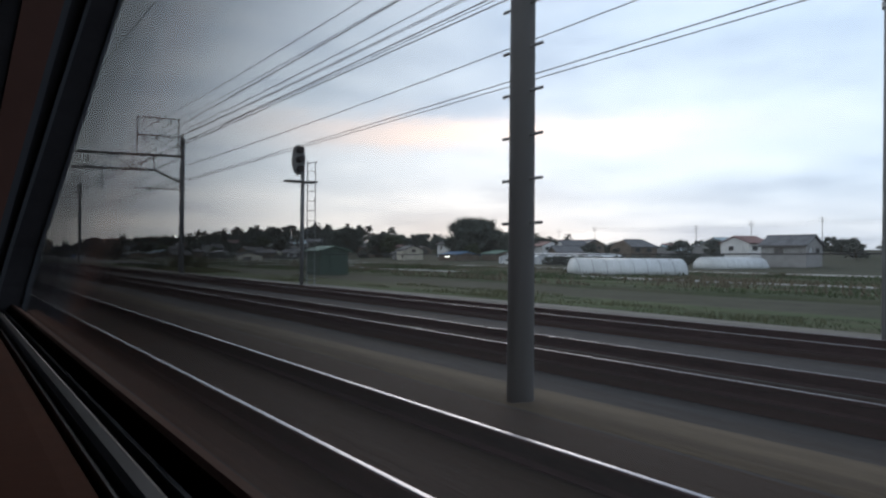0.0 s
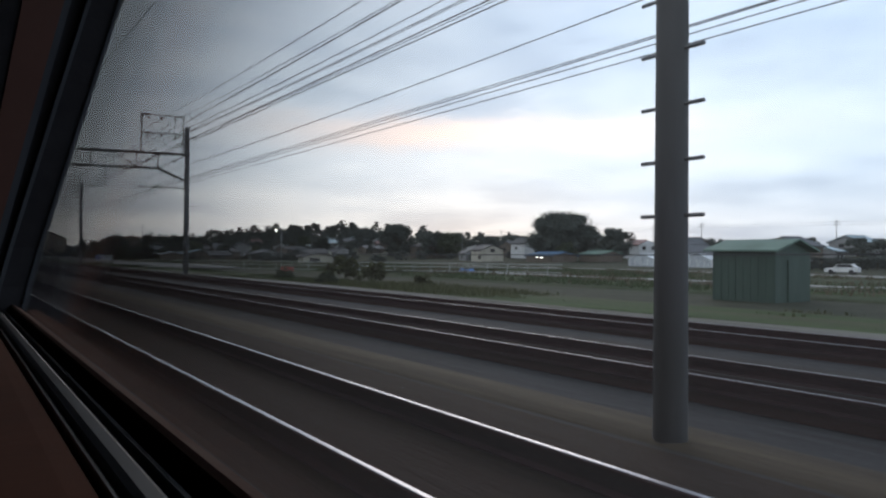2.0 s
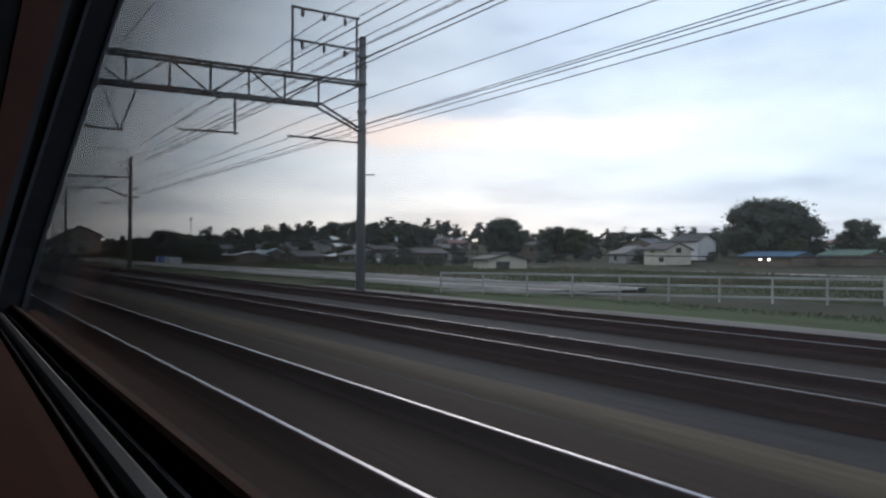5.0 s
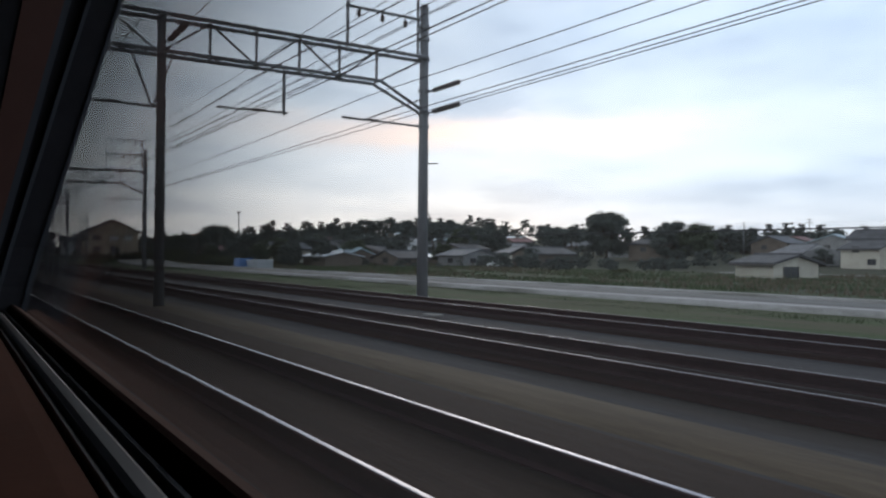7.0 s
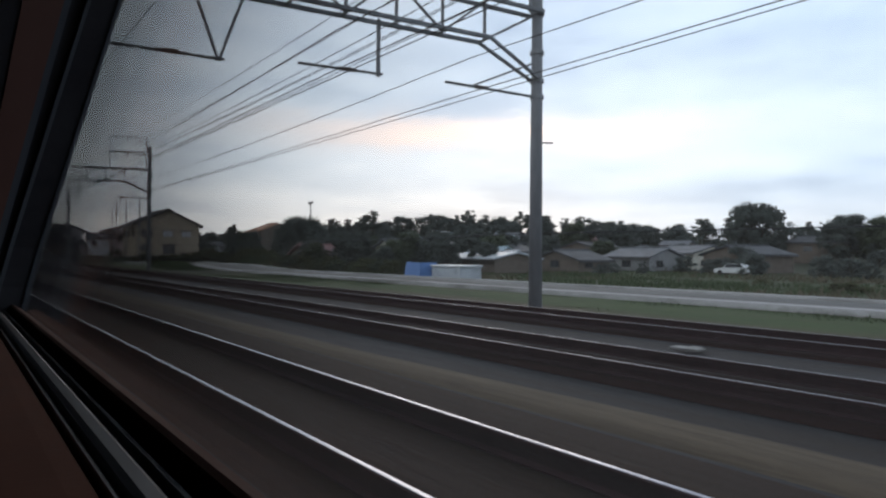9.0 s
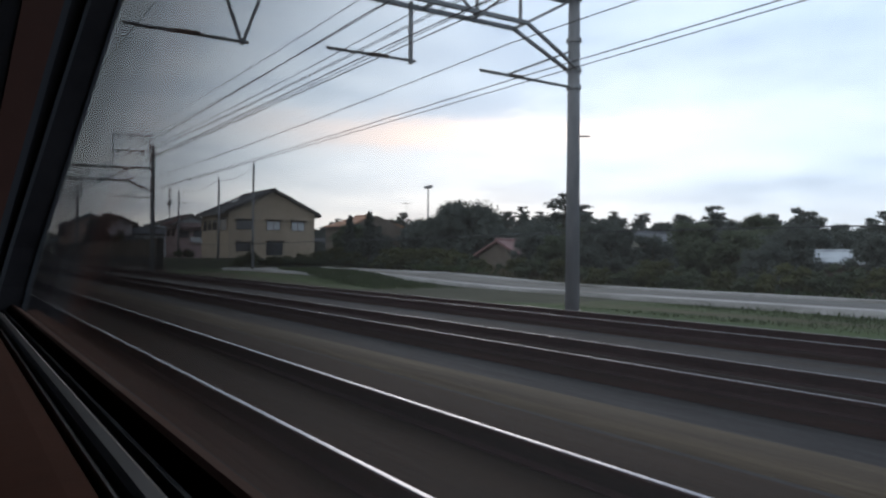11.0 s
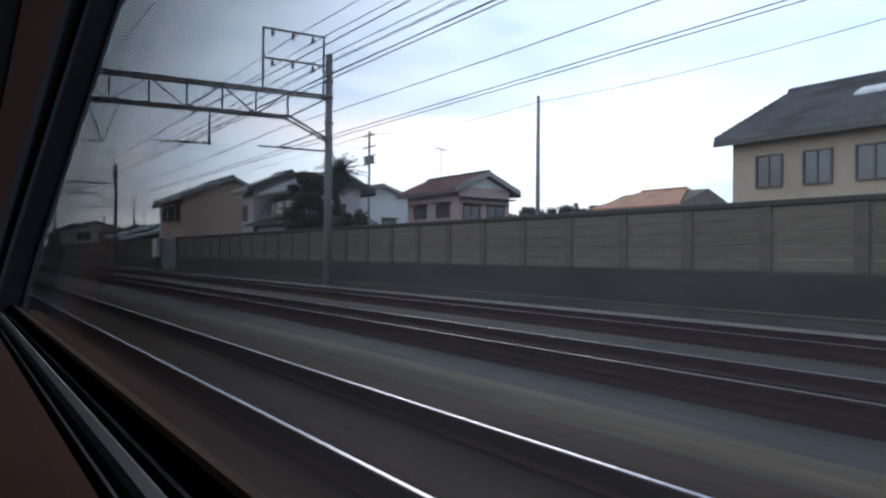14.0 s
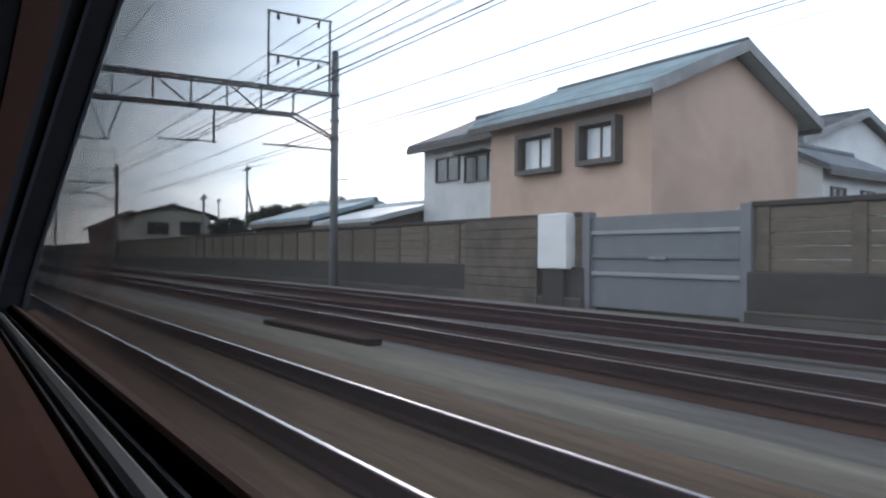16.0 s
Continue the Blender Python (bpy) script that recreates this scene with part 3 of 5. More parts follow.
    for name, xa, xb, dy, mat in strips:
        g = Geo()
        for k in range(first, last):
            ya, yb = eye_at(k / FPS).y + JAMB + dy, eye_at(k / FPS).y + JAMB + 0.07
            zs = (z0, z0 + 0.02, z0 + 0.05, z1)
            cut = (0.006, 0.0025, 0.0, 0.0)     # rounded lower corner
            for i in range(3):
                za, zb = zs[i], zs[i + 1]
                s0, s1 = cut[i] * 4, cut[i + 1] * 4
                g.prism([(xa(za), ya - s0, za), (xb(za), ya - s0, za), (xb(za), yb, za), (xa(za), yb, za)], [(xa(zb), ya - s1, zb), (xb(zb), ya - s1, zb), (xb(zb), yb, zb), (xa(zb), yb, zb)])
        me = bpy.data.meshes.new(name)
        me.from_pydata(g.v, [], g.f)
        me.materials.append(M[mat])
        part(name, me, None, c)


M["alu_dim"] = surface("dull_dark_aluminium", (0.06, 0.062, 0.07), (0.11, 0.114, 0.125), 5, 0.6, 0.03, 0.6, (1, 1, 0.1))
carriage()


# ---- overhead line portals ----
PORTALS = ((5.0, True), (47.9, True), (91.8, False), (135.7, False), (176.5, True), (216.1, False), (259.6, False), (303.4, False), (341.1, False), (385.4, False), (429.8, False), (474.0, False), (518.0, False), (562.0, False), (606.0, False), (650.0, False))
POLE_X = 12.75
MID_X = 4.5
BEAM_TOP, BEAM_LOW = 7.65, 6.68


def portal(y, inner):
    p = thing("line_portal", "grey lattice portal carrying the overhead line, on a round concrete post", "portal", pose(0, y, 0), "overhead line portals")
    top = 8.85 if y == 47.9 else 9.35
    over = 10.55 if y > 350 else 10.05
    drop = lambda x: 0.033 * (POLE_X - x)      # tilts the beam down towards the near side to fit the camera's view
    hi = lambda x, dy=0.0: (x, dy, BEAM_TOP - drop(x))
    lo = lambda x, dy=0.0: (x, dy, BEAM_LOW - drop(x))
    part("post", Geo().tube((POLE_X, 0, -0.7), (POLE_X, 0, top), 0.185, 0.135, 14).tube((POLE_X, 0, top), (POLE_X, 0, top + 0.1), 0.15, 0.10, 14), M["pole_concrete"], p, "tall tapered concrete post", True)
    for z in (5.42, 5.85, 6.6, BEAM_TOP, 8.3, 8.7):
        part("collar", Geo().tube((POLE_X, 0, z - 0.05), (POLE_X, 0, z + 0.05), 0.19, n=12), M["galv"], p)
    end = -3.6
    knee = 10.95
    for dy in (-0.25, 0.25):
        part("top_chord", Geo().bar(hi(POLE_X, dy), hi(end, dy), 0.08, 0.09), M["galv"], p)
        part("bottom_chord", Geo().bar(lo(knee, dy), lo(end, dy), 0.08, 0.09), M["galv"], p)
        part("knee_brace", Geo().bar(lo(knee, dy), (POLE_X, dy * 0.6, 5.85), 0.07, 0.07), M["galv"], p)
    x = knee
    side = 0
    while x > end + 0.8:
        part("upright", Geo().bar(lo(x), hi(x), 0.06, 0.06), M["galv"], p)
        part("batten", Geo().bar(lo(x, -0.25), lo(x, 0.25), 0.05, 0.05), M["galv"], p)
        part("batten", Geo().bar(hi(x, -0.25), hi(x, 0.25), 0.05, 0.05), M["galv"], p)
        if x - 1.3 > end + 0.8:
            u, v = (x, x - 1.3) if side else (x - 1.3, x)
            part("diagonal", Geo().bar(lo(u), hi(v), 0.05, 0.05), M["galv"], p)
        side = 1 - side
        x -= 1.3
    part("diagonal", Geo().bar(lo(knee), hi(POLE_X), 0.06, 0.06), M["galv"], p)
    # feeder frame over the beam
    for fx in (9.92, 12.5):
        part("frame_upright", Geo().bar(hi(fx), (fx, 0, over), 0.07, 0.07), M["galv"], p)
    for z in (over, 8.88):
        part("frame_rail", Geo().bar((9.86, 0, z - 0.05), (12.58, 0, z + 0.05), 0.07, 0.07), M["galv"], p)
        for fx in (10.3, 11.15, 12.0):
            part("insulator", Geo().tube((fx, 0, z - 0.33), (fx, 0, z - 0.04), 0.03, n=6).tube((fx, 0, z - 0.27), (fx, 0, z - 0.23), 0.08, n=8).tube((fx, 0, z - 0.17), (fx, 0, z - 0.13), 0.08, n=8), M["insulator"], p)
    # arms and droppers for the three running lines
    part("line_arm", Geo().tube((POLE_X - 0.15, 0, 5.42), (9.75, 0, 5.38), 0.035, n=6).tube((POLE_X - 0.15, 0, 6.3), (10.6, 0, 5.42), 0.025, n=6), M["galv"], p)
    part("dropper", Geo().bar(lo(7.88), (7.88, 0, 5.2), 0.07, 0.07).tube((8.0, 0, 5.28), (5.95, 0, 5.2), 0.03, n=6), M["galv"], p)
    part("hanger", Geo().bar(lo(3.75), (4.28, 0, 4.95), 0.05, 0.05).bar(lo(4.8), (4.28, 0, 4.95), 0.05, 0.05).tube((4.4, 0, 5.0), (2.3, 0, 4.95), 0.03, n=6), M["galv"], p)
    for hx, hz in ((10.62, 5.40), (6.9, 5.24), (3.1, 4.98)):
        part("arm_insulator", Geo().tube((hx, 0, hz), (hx + 0.42, 0, hz + 0.02), 0.045, n=8), M["insulator"], p)
    part("step_bolt", Geo().tube((POLE_X - 0.1, 0, 4.2), (POLE_X + 0.6, 0.0, 4.26), 0.02, n=6), M["wire"], p)
    if inner:
        by = 0.4 if y == 47.9 else 0.0
        mid = part("inner_post", Geo().tube((MID_X, by, -0.5), hi(MID_X, by), 0.13, 0.11, 12), M["pole_concrete"], p, "inner concrete post between two tracks", True)
        z = 1.5
        while z < 6.2:
            part("rung", Geo().tube((MID_X, by - 0.28, z), (MID_X, by + 0.28, z), 0.016, n=5), M["galv"], mid)
            z += 0.42
    part("outer_post", Geo().tube((-3.6, 0, -0.8), (-3.6, 0, 7.3), 0.17, 0.14, 10), M["pole_concrete"], p, "", True)
    return p


for py, has_inner in PORTALS:
    portal(py, has_inner)


def wire(x, z, sag, r, label, name="overhead_wire", group="overhead wires"):
    """One wire along the line, hung from portal to portal."""
    g = Geo()
    ys = [-40.0] + [p[0] for p in PORTALS] + [690.0]
    n = 5
    pts = []
    for a, b in zip(ys, ys[1:]):
        for i in range(8):
            u = i / 8
            pts.append((x, a + (b - a) * u, z - sag * 4 * u * (1 - u)))
    pts.append((x, ys[-1], z))
    for c in pts:
        for i in range(n):
            t = 2 * math.pi * i / n
            g.v.append((c[0] + r * math.cos(t), c[1], c[2] + r * math.sin(t)))
    for k in range(len(pts) - 1):
        for i in range(n):
            g.f.append((k * n + i, k * n + (i + 1) % n, (k + 1) * n + (i + 1) % n, (k + 1) * n + i))
    return tagged(part(name, g, M["wire"], None, "", True), label, "wire", group)


for x, z, sag, r in ((10.6, 5.27, 0.06, 0.012), (10.62, 5.13, 0.0, 0.011), (10.6, 6.13, 0.22, 0.012), (6.78, 5.02, 0.0, 0.011), (6.78, 5.17, 0.06, 0.012), (6.78, 6.02, 0.22, 0.013), (2.5, 4.95, 0.0, 0.010), (2.5, 5.85, 0.25, 0.012)):
    wire(x, z, sag, r, "dark copper contact or carrier wire above a track")
for x, z, sag in ((12.6, 9.05, 0.15), (12.95, 9.2, 0.15), (12.9, 8.72, 0.12), (10.85, 9.62, 0.2), (11.75, 9.62, 0.2), (10.85, 8.26, 0.2)):
    wire(x, z, sag, 0.014, "dark feeder cable slung from post to post", "feeder_cable", "feeder cables")


def strained_wire(x, y0, y1, z, name="anchored_wire"):
    """A wire that ends on a post with a long strain insulator."""
    t = thing(name, "dark anchored wire with a thick strain insulator at the post", "wire", pose(x, 0, z), "anchored wires")
    way = 1 if y1 > y0 else -1
    part("strand", Geo().tube((0, y0, 0.0), (0, y1 - 1.6 * way, 0.0), 0.013, n=5), M["wire"], t)
    for k in range(9):
        ya = y1 - (1.6 - k * 0.16) * way
        part("shed", Geo().tube((0, ya, 0), (0, ya + 0.10 * way, 0), 0.085, 0.06, 8), M["insulator"], t)
    part("shackle", Geo().tube((0, y1 - 1.7 * way, 0), (0, y1, 0), 0.03, n=6), M["galv"], t)


for ax, az in ((12.98, 6.62), (12.98, 5.92), (4.66, 6.75)):
    strained_wire(ax, 137.0, 176.5, az)
for az in (6.2, 5.8):
    strained_wire(12.98, 137.0, 47.9, az)
for lo, hi, z in ((5.0, 135.7, 1.28), (135.7, 303.4, 1.80)):
    ys = [p[0] for p in PORTALS if lo <= p[0] <= hi]
    g = Geo()
    for a, b in zip(ys, ys[1:]):
        for i in range(6):
            f = lambda u: (POLE_X + 0.2, a + (b - a) * u, z - 0.08 * 4 * u * (1 - u))
            g.tube(f(i / 6), f((i + 1) / 6), 0.014, n=5)
    tagged(part("post_cable", g, M["wire"]), "thin grey cable clipped along the posts", "cable", "post cables")


# ---- boundary wall ----
WALL_X, WALL_FROM, GATE = 13.7, 306.1, (368.1, 372.7)


def boundary_wall():
    base = structure("wall_boundary", Geo().box(WALL_X, WALL_X + 0.5, WALL_FROM, GATE[0], -0.6, 0.90, 0.03).box(WALL_X, WALL_X + 0.5, GATE[1], 560, -0.6, 0.90, 0.03), M["wall_base"], "long two-tier boundary wall of dark concrete below and weathered panels above", "wall")
    part("ledge", Geo().box(WALL_X - 0.10, WALL_X, WALL_FROM, GATE[0], -0.6, 0.04, 0.02).box(WALL_X - 0.10, WALL_X, GATE[1], 560, -0.6, 0.04, 0.02), M["plinth"], base, "paler grey concrete plinth")
    part("ledge_cap", Geo().box(WALL_X - 0.12, WALL_X - 0.001, WALL_FROM, GATE[0], 0.04, 0.075).box(WALL_X - 0.12, WALL_X - 0.001, GATE[1], 560, 0.04, 0.075), M["wall_post"], base, "thin pale concrete ledge")
    y = WALL_FROM
    k = 0
    boards = [Geo() for _ in range(4)]
    for bg in boards:
        for i in range(5):
            z = 0.272 * i
            bg.box(-0.05 + random.uniform(-0.006, 0.006), 0.05, 0.01, 1.86, z, z + 0.262, 0.012)
    meshes = [bg.mesh("panel_boards", M["wall_panel"]) for bg in boards]
    post = Geo().box(-0.09, 0.11, -0.13, 0.13, 0, 1.46, 0.015).mesh("wall_post", M["wall_post"])
    cap = Geo().box(-0.12, 0.14, 0.0, 1.87, 0, 0.12, 0.02).mesh("coping", M["wall_base"])
    while y < 470:
        if y + 1.87 > GATE[0] and y < GATE[1]:
            rest = GATE[0] - y
            for nm, me, z in (("panel", meshes[0], 0.90), ("wall_post", post, 0.90), ("coping", cap, 2.26)):
                o = part(nm, me, None, base)
                o.location, o.scale = (WALL_X + 0.2, y, z), (1, rest / 1.87 if nm != "wall_post" else 1, 1)
            y = GATE[1] + 0.15
            continue
        for nm, me, z in (("panel", meshes[k % 4], 0.90), ("wall_post", post, 0.90), ("coping", cap, 2.26)):
            o = part(nm, me, None, base)
            o.location = (WALL_X + 0.2, y, z)
        y += 1.87
        k += 1
    g = Geo().box(WALL_X + 0.1, WALL_X + 0.3, y, 560, 0.90, 2.35, 0.02)
    part("far_panels", g, M["wall_panel"], base)
    for i in range(9):
        z = -0.28 + 0.283 * i
        part("bay_board", Geo().box(WALL_X - 0.14, WALL_X + 0.06, 374.35, 377.7, z, z + 0.272, 0.012), M["wall_post"], base)
    end = part("end_post", Geo().box(WALL_X - 0.05, WALL_X + 0.5, WALL_FROM - 0.25, WALL_FROM, -0.6, 2.42, 0.03), M["wall_base"], base)


def steel_gate():
    y0, y1 = GATE
    t = thing("steel_gate", "grey painted steel gate set in the boundary wall", "gate", pose(WALL_X + 0.12, 0, 0))
    part("leaf", Geo().box(0, 0.06, y0 + 0.15, y1 - 0.15, -0.12, 2.22, 0.015), M["steel_door"], t)
    for z in (0.75, 1.20, 1.80):
        part("cross_rail", Geo().box(-0.07, 0.0, y0 + 0.2, y1 - 0.2, z - 0.05, z + 0.05, 0.012), M["gate_rail" if z != 1.20 else "steel_door"], t, "grey rail across the gate")
    for y in (y0 + 0.05, y1 - 0.05):
        part("gate_post", Geo().box(-0.1, 0.16, y - 0.12, y + 0.12, -0.6, 2.36, 0.02), M["steel_door"], t)
    part("hasp", Geo().box(-0.09, -0.02, (y0 + y1) / 2 - 0.25, (y0 + y1) / 2 + 0.25, 1.12, 1.2, 0.01), M["galv"], t)
    b = thing("equipment_box", "white painted equipment cabinet on the wall beside the gate", "cabinet", pose(WALL_X - 0.15, 374.0, 0))
    part("cabinet_body", Geo().box(-0.05, 0.4, -0.85, 0.25, 0.84, 2.36, 0.03), M["white_paint"], b)
    part("cabinet_foot", Geo().box(0.0, 0.35, -0.7, 0.1, -0.4, 0.84, 0.02), M["wall_base"], b)


boundary_wall()
steel_gate()


# ---- houses ----
def window_on(parent, origin, along, out, w, h, bright=False, hood=False):
    """A framed window with two panes on a wall: origin is its lower left corner."""
    o, a, n = Vector(origin), Vector(along).normalized(), Vector(out).normalized()
    up = Vector((0, 0, 1))

    def block(u0, u1, v0, v1, d0, d1):
        r = lambda d: [o + a * u + up * v + n * d for u, v in ((u0, v0), (u1, v0), (u1, v1), (u0, v1))]
        return r(d0), r(d1)

    win = part("window", Geo().prism(*block(0, w, 0, 0.06, -0.05, 0.09)).prism(*block(0, w, h - 0.06, h, -0.05, 0.09)).prism(*block(0, 0.06, 0.06, h - 0.06, -0.05, 0.09)).prism(*block(w - 0.06, w, 0.06, h - 0.06, -0.05, 0.09)).prism(*block(w / 2 - 0.03, w / 2 + 0.03, 0.06, h - 0.06, -0.03, 0.07)), M["alu_frame"], parent)
    for u0, u1 in ((0.06, w / 2 - 0.03), (w / 2 + 0.03, w - 0.06)):
        part("pane", Geo().prism(*block(u0, u1, 0.06, h - 0.06, -0.02, 0.03)), M["window_bright" if bright else "window_glass"], win)
    if hood == 2:
        part("window_box", Geo().prism(*block(-0.14, w + 0.14, h, h + 0.16, 0.0, 0.34)).prism(*block(-0.14, w + 0.14, -0.14, 0.0, 0.0, 0.34)).prism(*block(-0.14, 0.0, 0.0, h, 0.0, 0.34)).prism(*block(w, w + 0.14, 0.0, h, 0.0, 0.34)), M["alu_frame"], win, "dark brown projecting window box")
    elif hood:
        part("hood", Geo().prism(*block(-0.12, w + 0.12, h + 0.05, h + 0.13, 0.0, 0.55)), M["alu_frame"], win)
    return win


def house(label, x, y, z0, wide, deep, eave, ridge, turn, wall_mat, roof_mat, wins=(), over=0.55, along="y", name="house", thick=0.22, hip=0.0, group="houses", tiles=False, gable_mat=None):
    """A gabled house. wide runs along local x, deep along local y; the ridge runs along 'along'. wins: (face, u, z, w, h, bright, hood), u from 0 to 1."""
    t = thing(name, label, "house", pose(x, y, z0, 0, 0, turn), group)
    hw, hd = wide / 2, deep / 2
    if along == "y":
        gable = lambda yy: [(-hw, yy, 0), (hw, yy, 0), (hw, yy, eave), (0, yy, ridge - 0.05), (-hw, yy, eave)]
        part("wall", Geo().prism(gable(-hd), gable(hd)), M[wall_mat], t)
        span, run, ax = hw, hd, 0
    else:
        gable = lambda xx: [(xx, -hd, 0), (xx, hd, 0), (xx, hd, eave), (xx, 0, ridge - 0.05), (xx, -hd, eave)]
        part("wall", Geo().prism(gable(-hw), gable(hw)), M[wall_mat], t)
        span, run, ax = hd, hw, 1
    slope = (ridge - eave) / span
    for s in (-1, 1):
        e = span + over
        prof = [(0, ridge), (s * e, ridge - slope * e), (s * e, ridge - slope * e + thick), (0, ridge + thick)]
        r0, r1 = -run - over * 0.8, run + over * 0.8
        f = (lambda a, b, r: (a, r, b)) if ax == 0 else (lambda a, b, r: (r, a, b))
        roof = part("roof", Geo().prism([f(a, b, r0 + (hip if k in (0, 3) else 0)) for k, (a, b) in enumerate(prof)], [f(a, b, r1 - (hip if k in (0, 3) else 0)) for k, (a, b) in enumerate(prof)]), M[roof_mat], t)
        if tiles:
            g = Geo()
            rows = int(e / 0.36)
            for i in range(rows):
                a = s * e * (i + 0.5) / rows
                b = ridge + thick - slope * abs(a)
                p0, p1 = f(a, b, r0 + 0.05), f(a, b, r1 - 0.05)
                g.bar(p0, p1, e / rows * 0.55, 0.05)
            part("tile_courses", g, M[roof_mat], roof)
        part("eave_board", Geo().prism([f(s * (e - 0.04), ridge - slope * e - 0.14, r0), f(s * (e + 0.06), ridge - slope * e - 0.14, r0), f(s * (e + 0.06), ridge - slope * e + 0.06, r0), f(s * (e - 0.04), ridge - slope * e + 0.06, r0)], [f(s * (e - 0.04), ridge - slope * e - 0.14, r1), f(s * (e + 0.06), ridge - slope * e - 0.14, r1), f(s * (e + 0.06), ridge - slope * e + 0.06, r1), f(s * (e - 0.04), ridge - slope * e + 0.06, r1)]), M["alu_frame"], roof)
    f = (lambda a, b, r: (a, r, b)) if ax == 0 else (lambda a, b, r: (r, a, b))
    part("ridge_cap", Geo().tube(f(0, ridge + thick, -run - over * 0.8 + hip), f(0, ridge + thick, run + over * 0.8 - hip), 0.15, n=8), M["roof_dark" if tiles else roof_mat], t)
    if tiles:
        for s in (-1, 1):
            e = span + over
            r0 = -run - over * 0.8
            q = lambda a, dz, r: f(s * a, ridge - slope * a + dz, r)
            part("bargeboard", Geo().prism([q(0, -0.06, r0 - 0.06), q(e, -0.06, r0 - 0.06), q(e, thick + 0.06, r0 - 0.06), q(0, thick + 0.06, r0 - 0.06)], [q(0, -0.06, r0), q(e, -0.06, r0), q(e, thick + 0.06, r0), q(0, thick + 0.06, r0)]), M["alu_frame" if wall_mat in ("mauve", "tan") else "greywall"], t, "bargeboard along the gable")
    for face, u, z, w, h, bright, hood in wins:
        if face == "-y":
            window_on(t, (-hw + u * wide, -hd, z), (1, 0, 0), (0, -1, 0), w, h, bright, hood)
        elif face == "-x":
            window_on(t, (-hw, hd - u * deep, z), (0, -1, 0), (-1, 0, 0), w, h, bright, hood)
    return t


# the tan house
tan_house = house("tan rendered two-storey house with a grey tiled roof", 29.3, 325.4, 0.75, 9.9, 9.6, 5.04, 7.35, 0, "tan", "roof_grey",
      [("-y", 0.08, 3.05, 1.8, 1.05, False, True), ("-y", 0.42, 3.05, 1.6, 1.05, True, True), ("-y", 0.71, 3.05, 1.6, 1.05, True, True), ("-y", 0.08, 0.7, 1.6, 1.0, False, True), ("-y", 0.42, 0.3, 1.9, 1.5, False, True),
       ("-x", 0.10, 3.0, 1.0, 1.2, False, False), ("-x", 0.28, 3.0, 1.0, 1.2, False, False), ("-x", 0.46, 3.0, 1.2, 1.2, False, False), ("-x", 0.74, 2.95, 1.9, 1.3, False, True)], tiles=True)
part("skylight", Geo().prism([(-2.6, 0.4, 6.24), (-1.9, 0.4, 6.56), (-1.9, 1.5, 6.56), (-2.6, 1.5, 6.24)], [(-2.6, 0.4, 6.46), (-1.9, 0.4, 6.78), (-1.9, 1.5, 6.78), (-2.6, 1.5, 6.46)]), M["white_paint"], tan_house, "pale skylight")
# the salmon house with its white neighbour
house("salmon rendered two-storey house with a teal tiled roof", 18.95, 375.05, 0.5, 7.5, 6.7, 5.2, 6.78, 0, "salmon", "roof_teal",
      [("-x", 0.26, 3.40, 1.5, 1.02, True, 2), ("-x", 0.655, 3.45, 1.2, 1.0, True, 2)], tiles=True, over=0.6)
house("white rendered house wing under a grey roof", 19.6, 381.3, 0.5, 6.4, 6.0, 5.3, 6.7, 0, "white", "roof_grey", [("-x", 0.157, 3.65, 1.6, 1.0, False, False), ("-x", 0.48, 3.5, 1.45, 1.02, False, True)])
# the mauve houses behind the wall
house("mauve rendered house with a grey tiled roof", 19.9, 363.1, 0.5, 5.2, 2.2, 5.25, 6.39, 0, "mauve", "roof_pale", [("-x", 0.1, 3.0, 0.9, 1.1, False, False)], over=0.6, tiles=True)
d2 = house("mauve rendered house with long eaves, a balcony and a pent roof", 19.9, 357.6, 0.5, 3.6, 5.9, 4.95, 5.72, 0, "mauve", "roof_pale", [("-x", 0.10, 3.3, 3.3, 0.95, False, True), ("-x", 0.72, 3.5, 1.3, 0.75, False, True), ("-y", 0.45, 2.9, 0.9, 1.0, False, False)], over=0.75, tiles=True)
part("ground_floor", Geo().box(-2.75, -1.8, -3.0, 2.95, 0, 2.5, 0.02), M["mauve"], d2)
part("pent_roof", Geo().prism([(-3.35, -3.5, 2.52), (-1.78, -3.5, 2.96), (-1.78, -3.5, 3.1), (-3.35, -3.5, 2.66)], [(-3.35, 4.2, 2.52), (-1.78, 4.2, 2.96), (-1.78, 4.2, 3.1), (-3.35, 4.2, 2.66)]), M["roof_dark"], d2, "low dark tiled pent roof")
part("balcony_rail", Geo().box(-2.35, -2.29, -1.6, 2.3, 3.62, 3.68).box(-2.35, -1.8, -1.6, 2.3, 3.10, 3.16).box(-2.35, -2.29, -1.6, -1.54, 3.1, 3.68).box(-2.35, -2.29, 2.24, 2.3, 3.1, 3.68).box(-2.34, -2.30, -0.4, -0.34, 3.1, 3.68).box(-2.34, -2.30, 1.0, 1.06, 3.1, 3.68), M["umber"], d2, "brown balcony rail")
part("side_lean_to", Geo().box(-1.2, 1.9, -5.2, -2.97, 0, 2.4, 0.02), M["mauve"], d2)
part("lean_to_roof", Geo().prism([(-1.6, -5.6, 2.3), (2.1, -5.6, 2.3), (2.1, -2.97, 3.1), (-1.6, -2.97, 3.1)], [(-1.6, -5.6, 2.42), (2.1, -5.6, 2.42), (2.1, -2.97, 3.22), (-1.6, -2.97, 3.22)]), M["roof_dark"], d2)
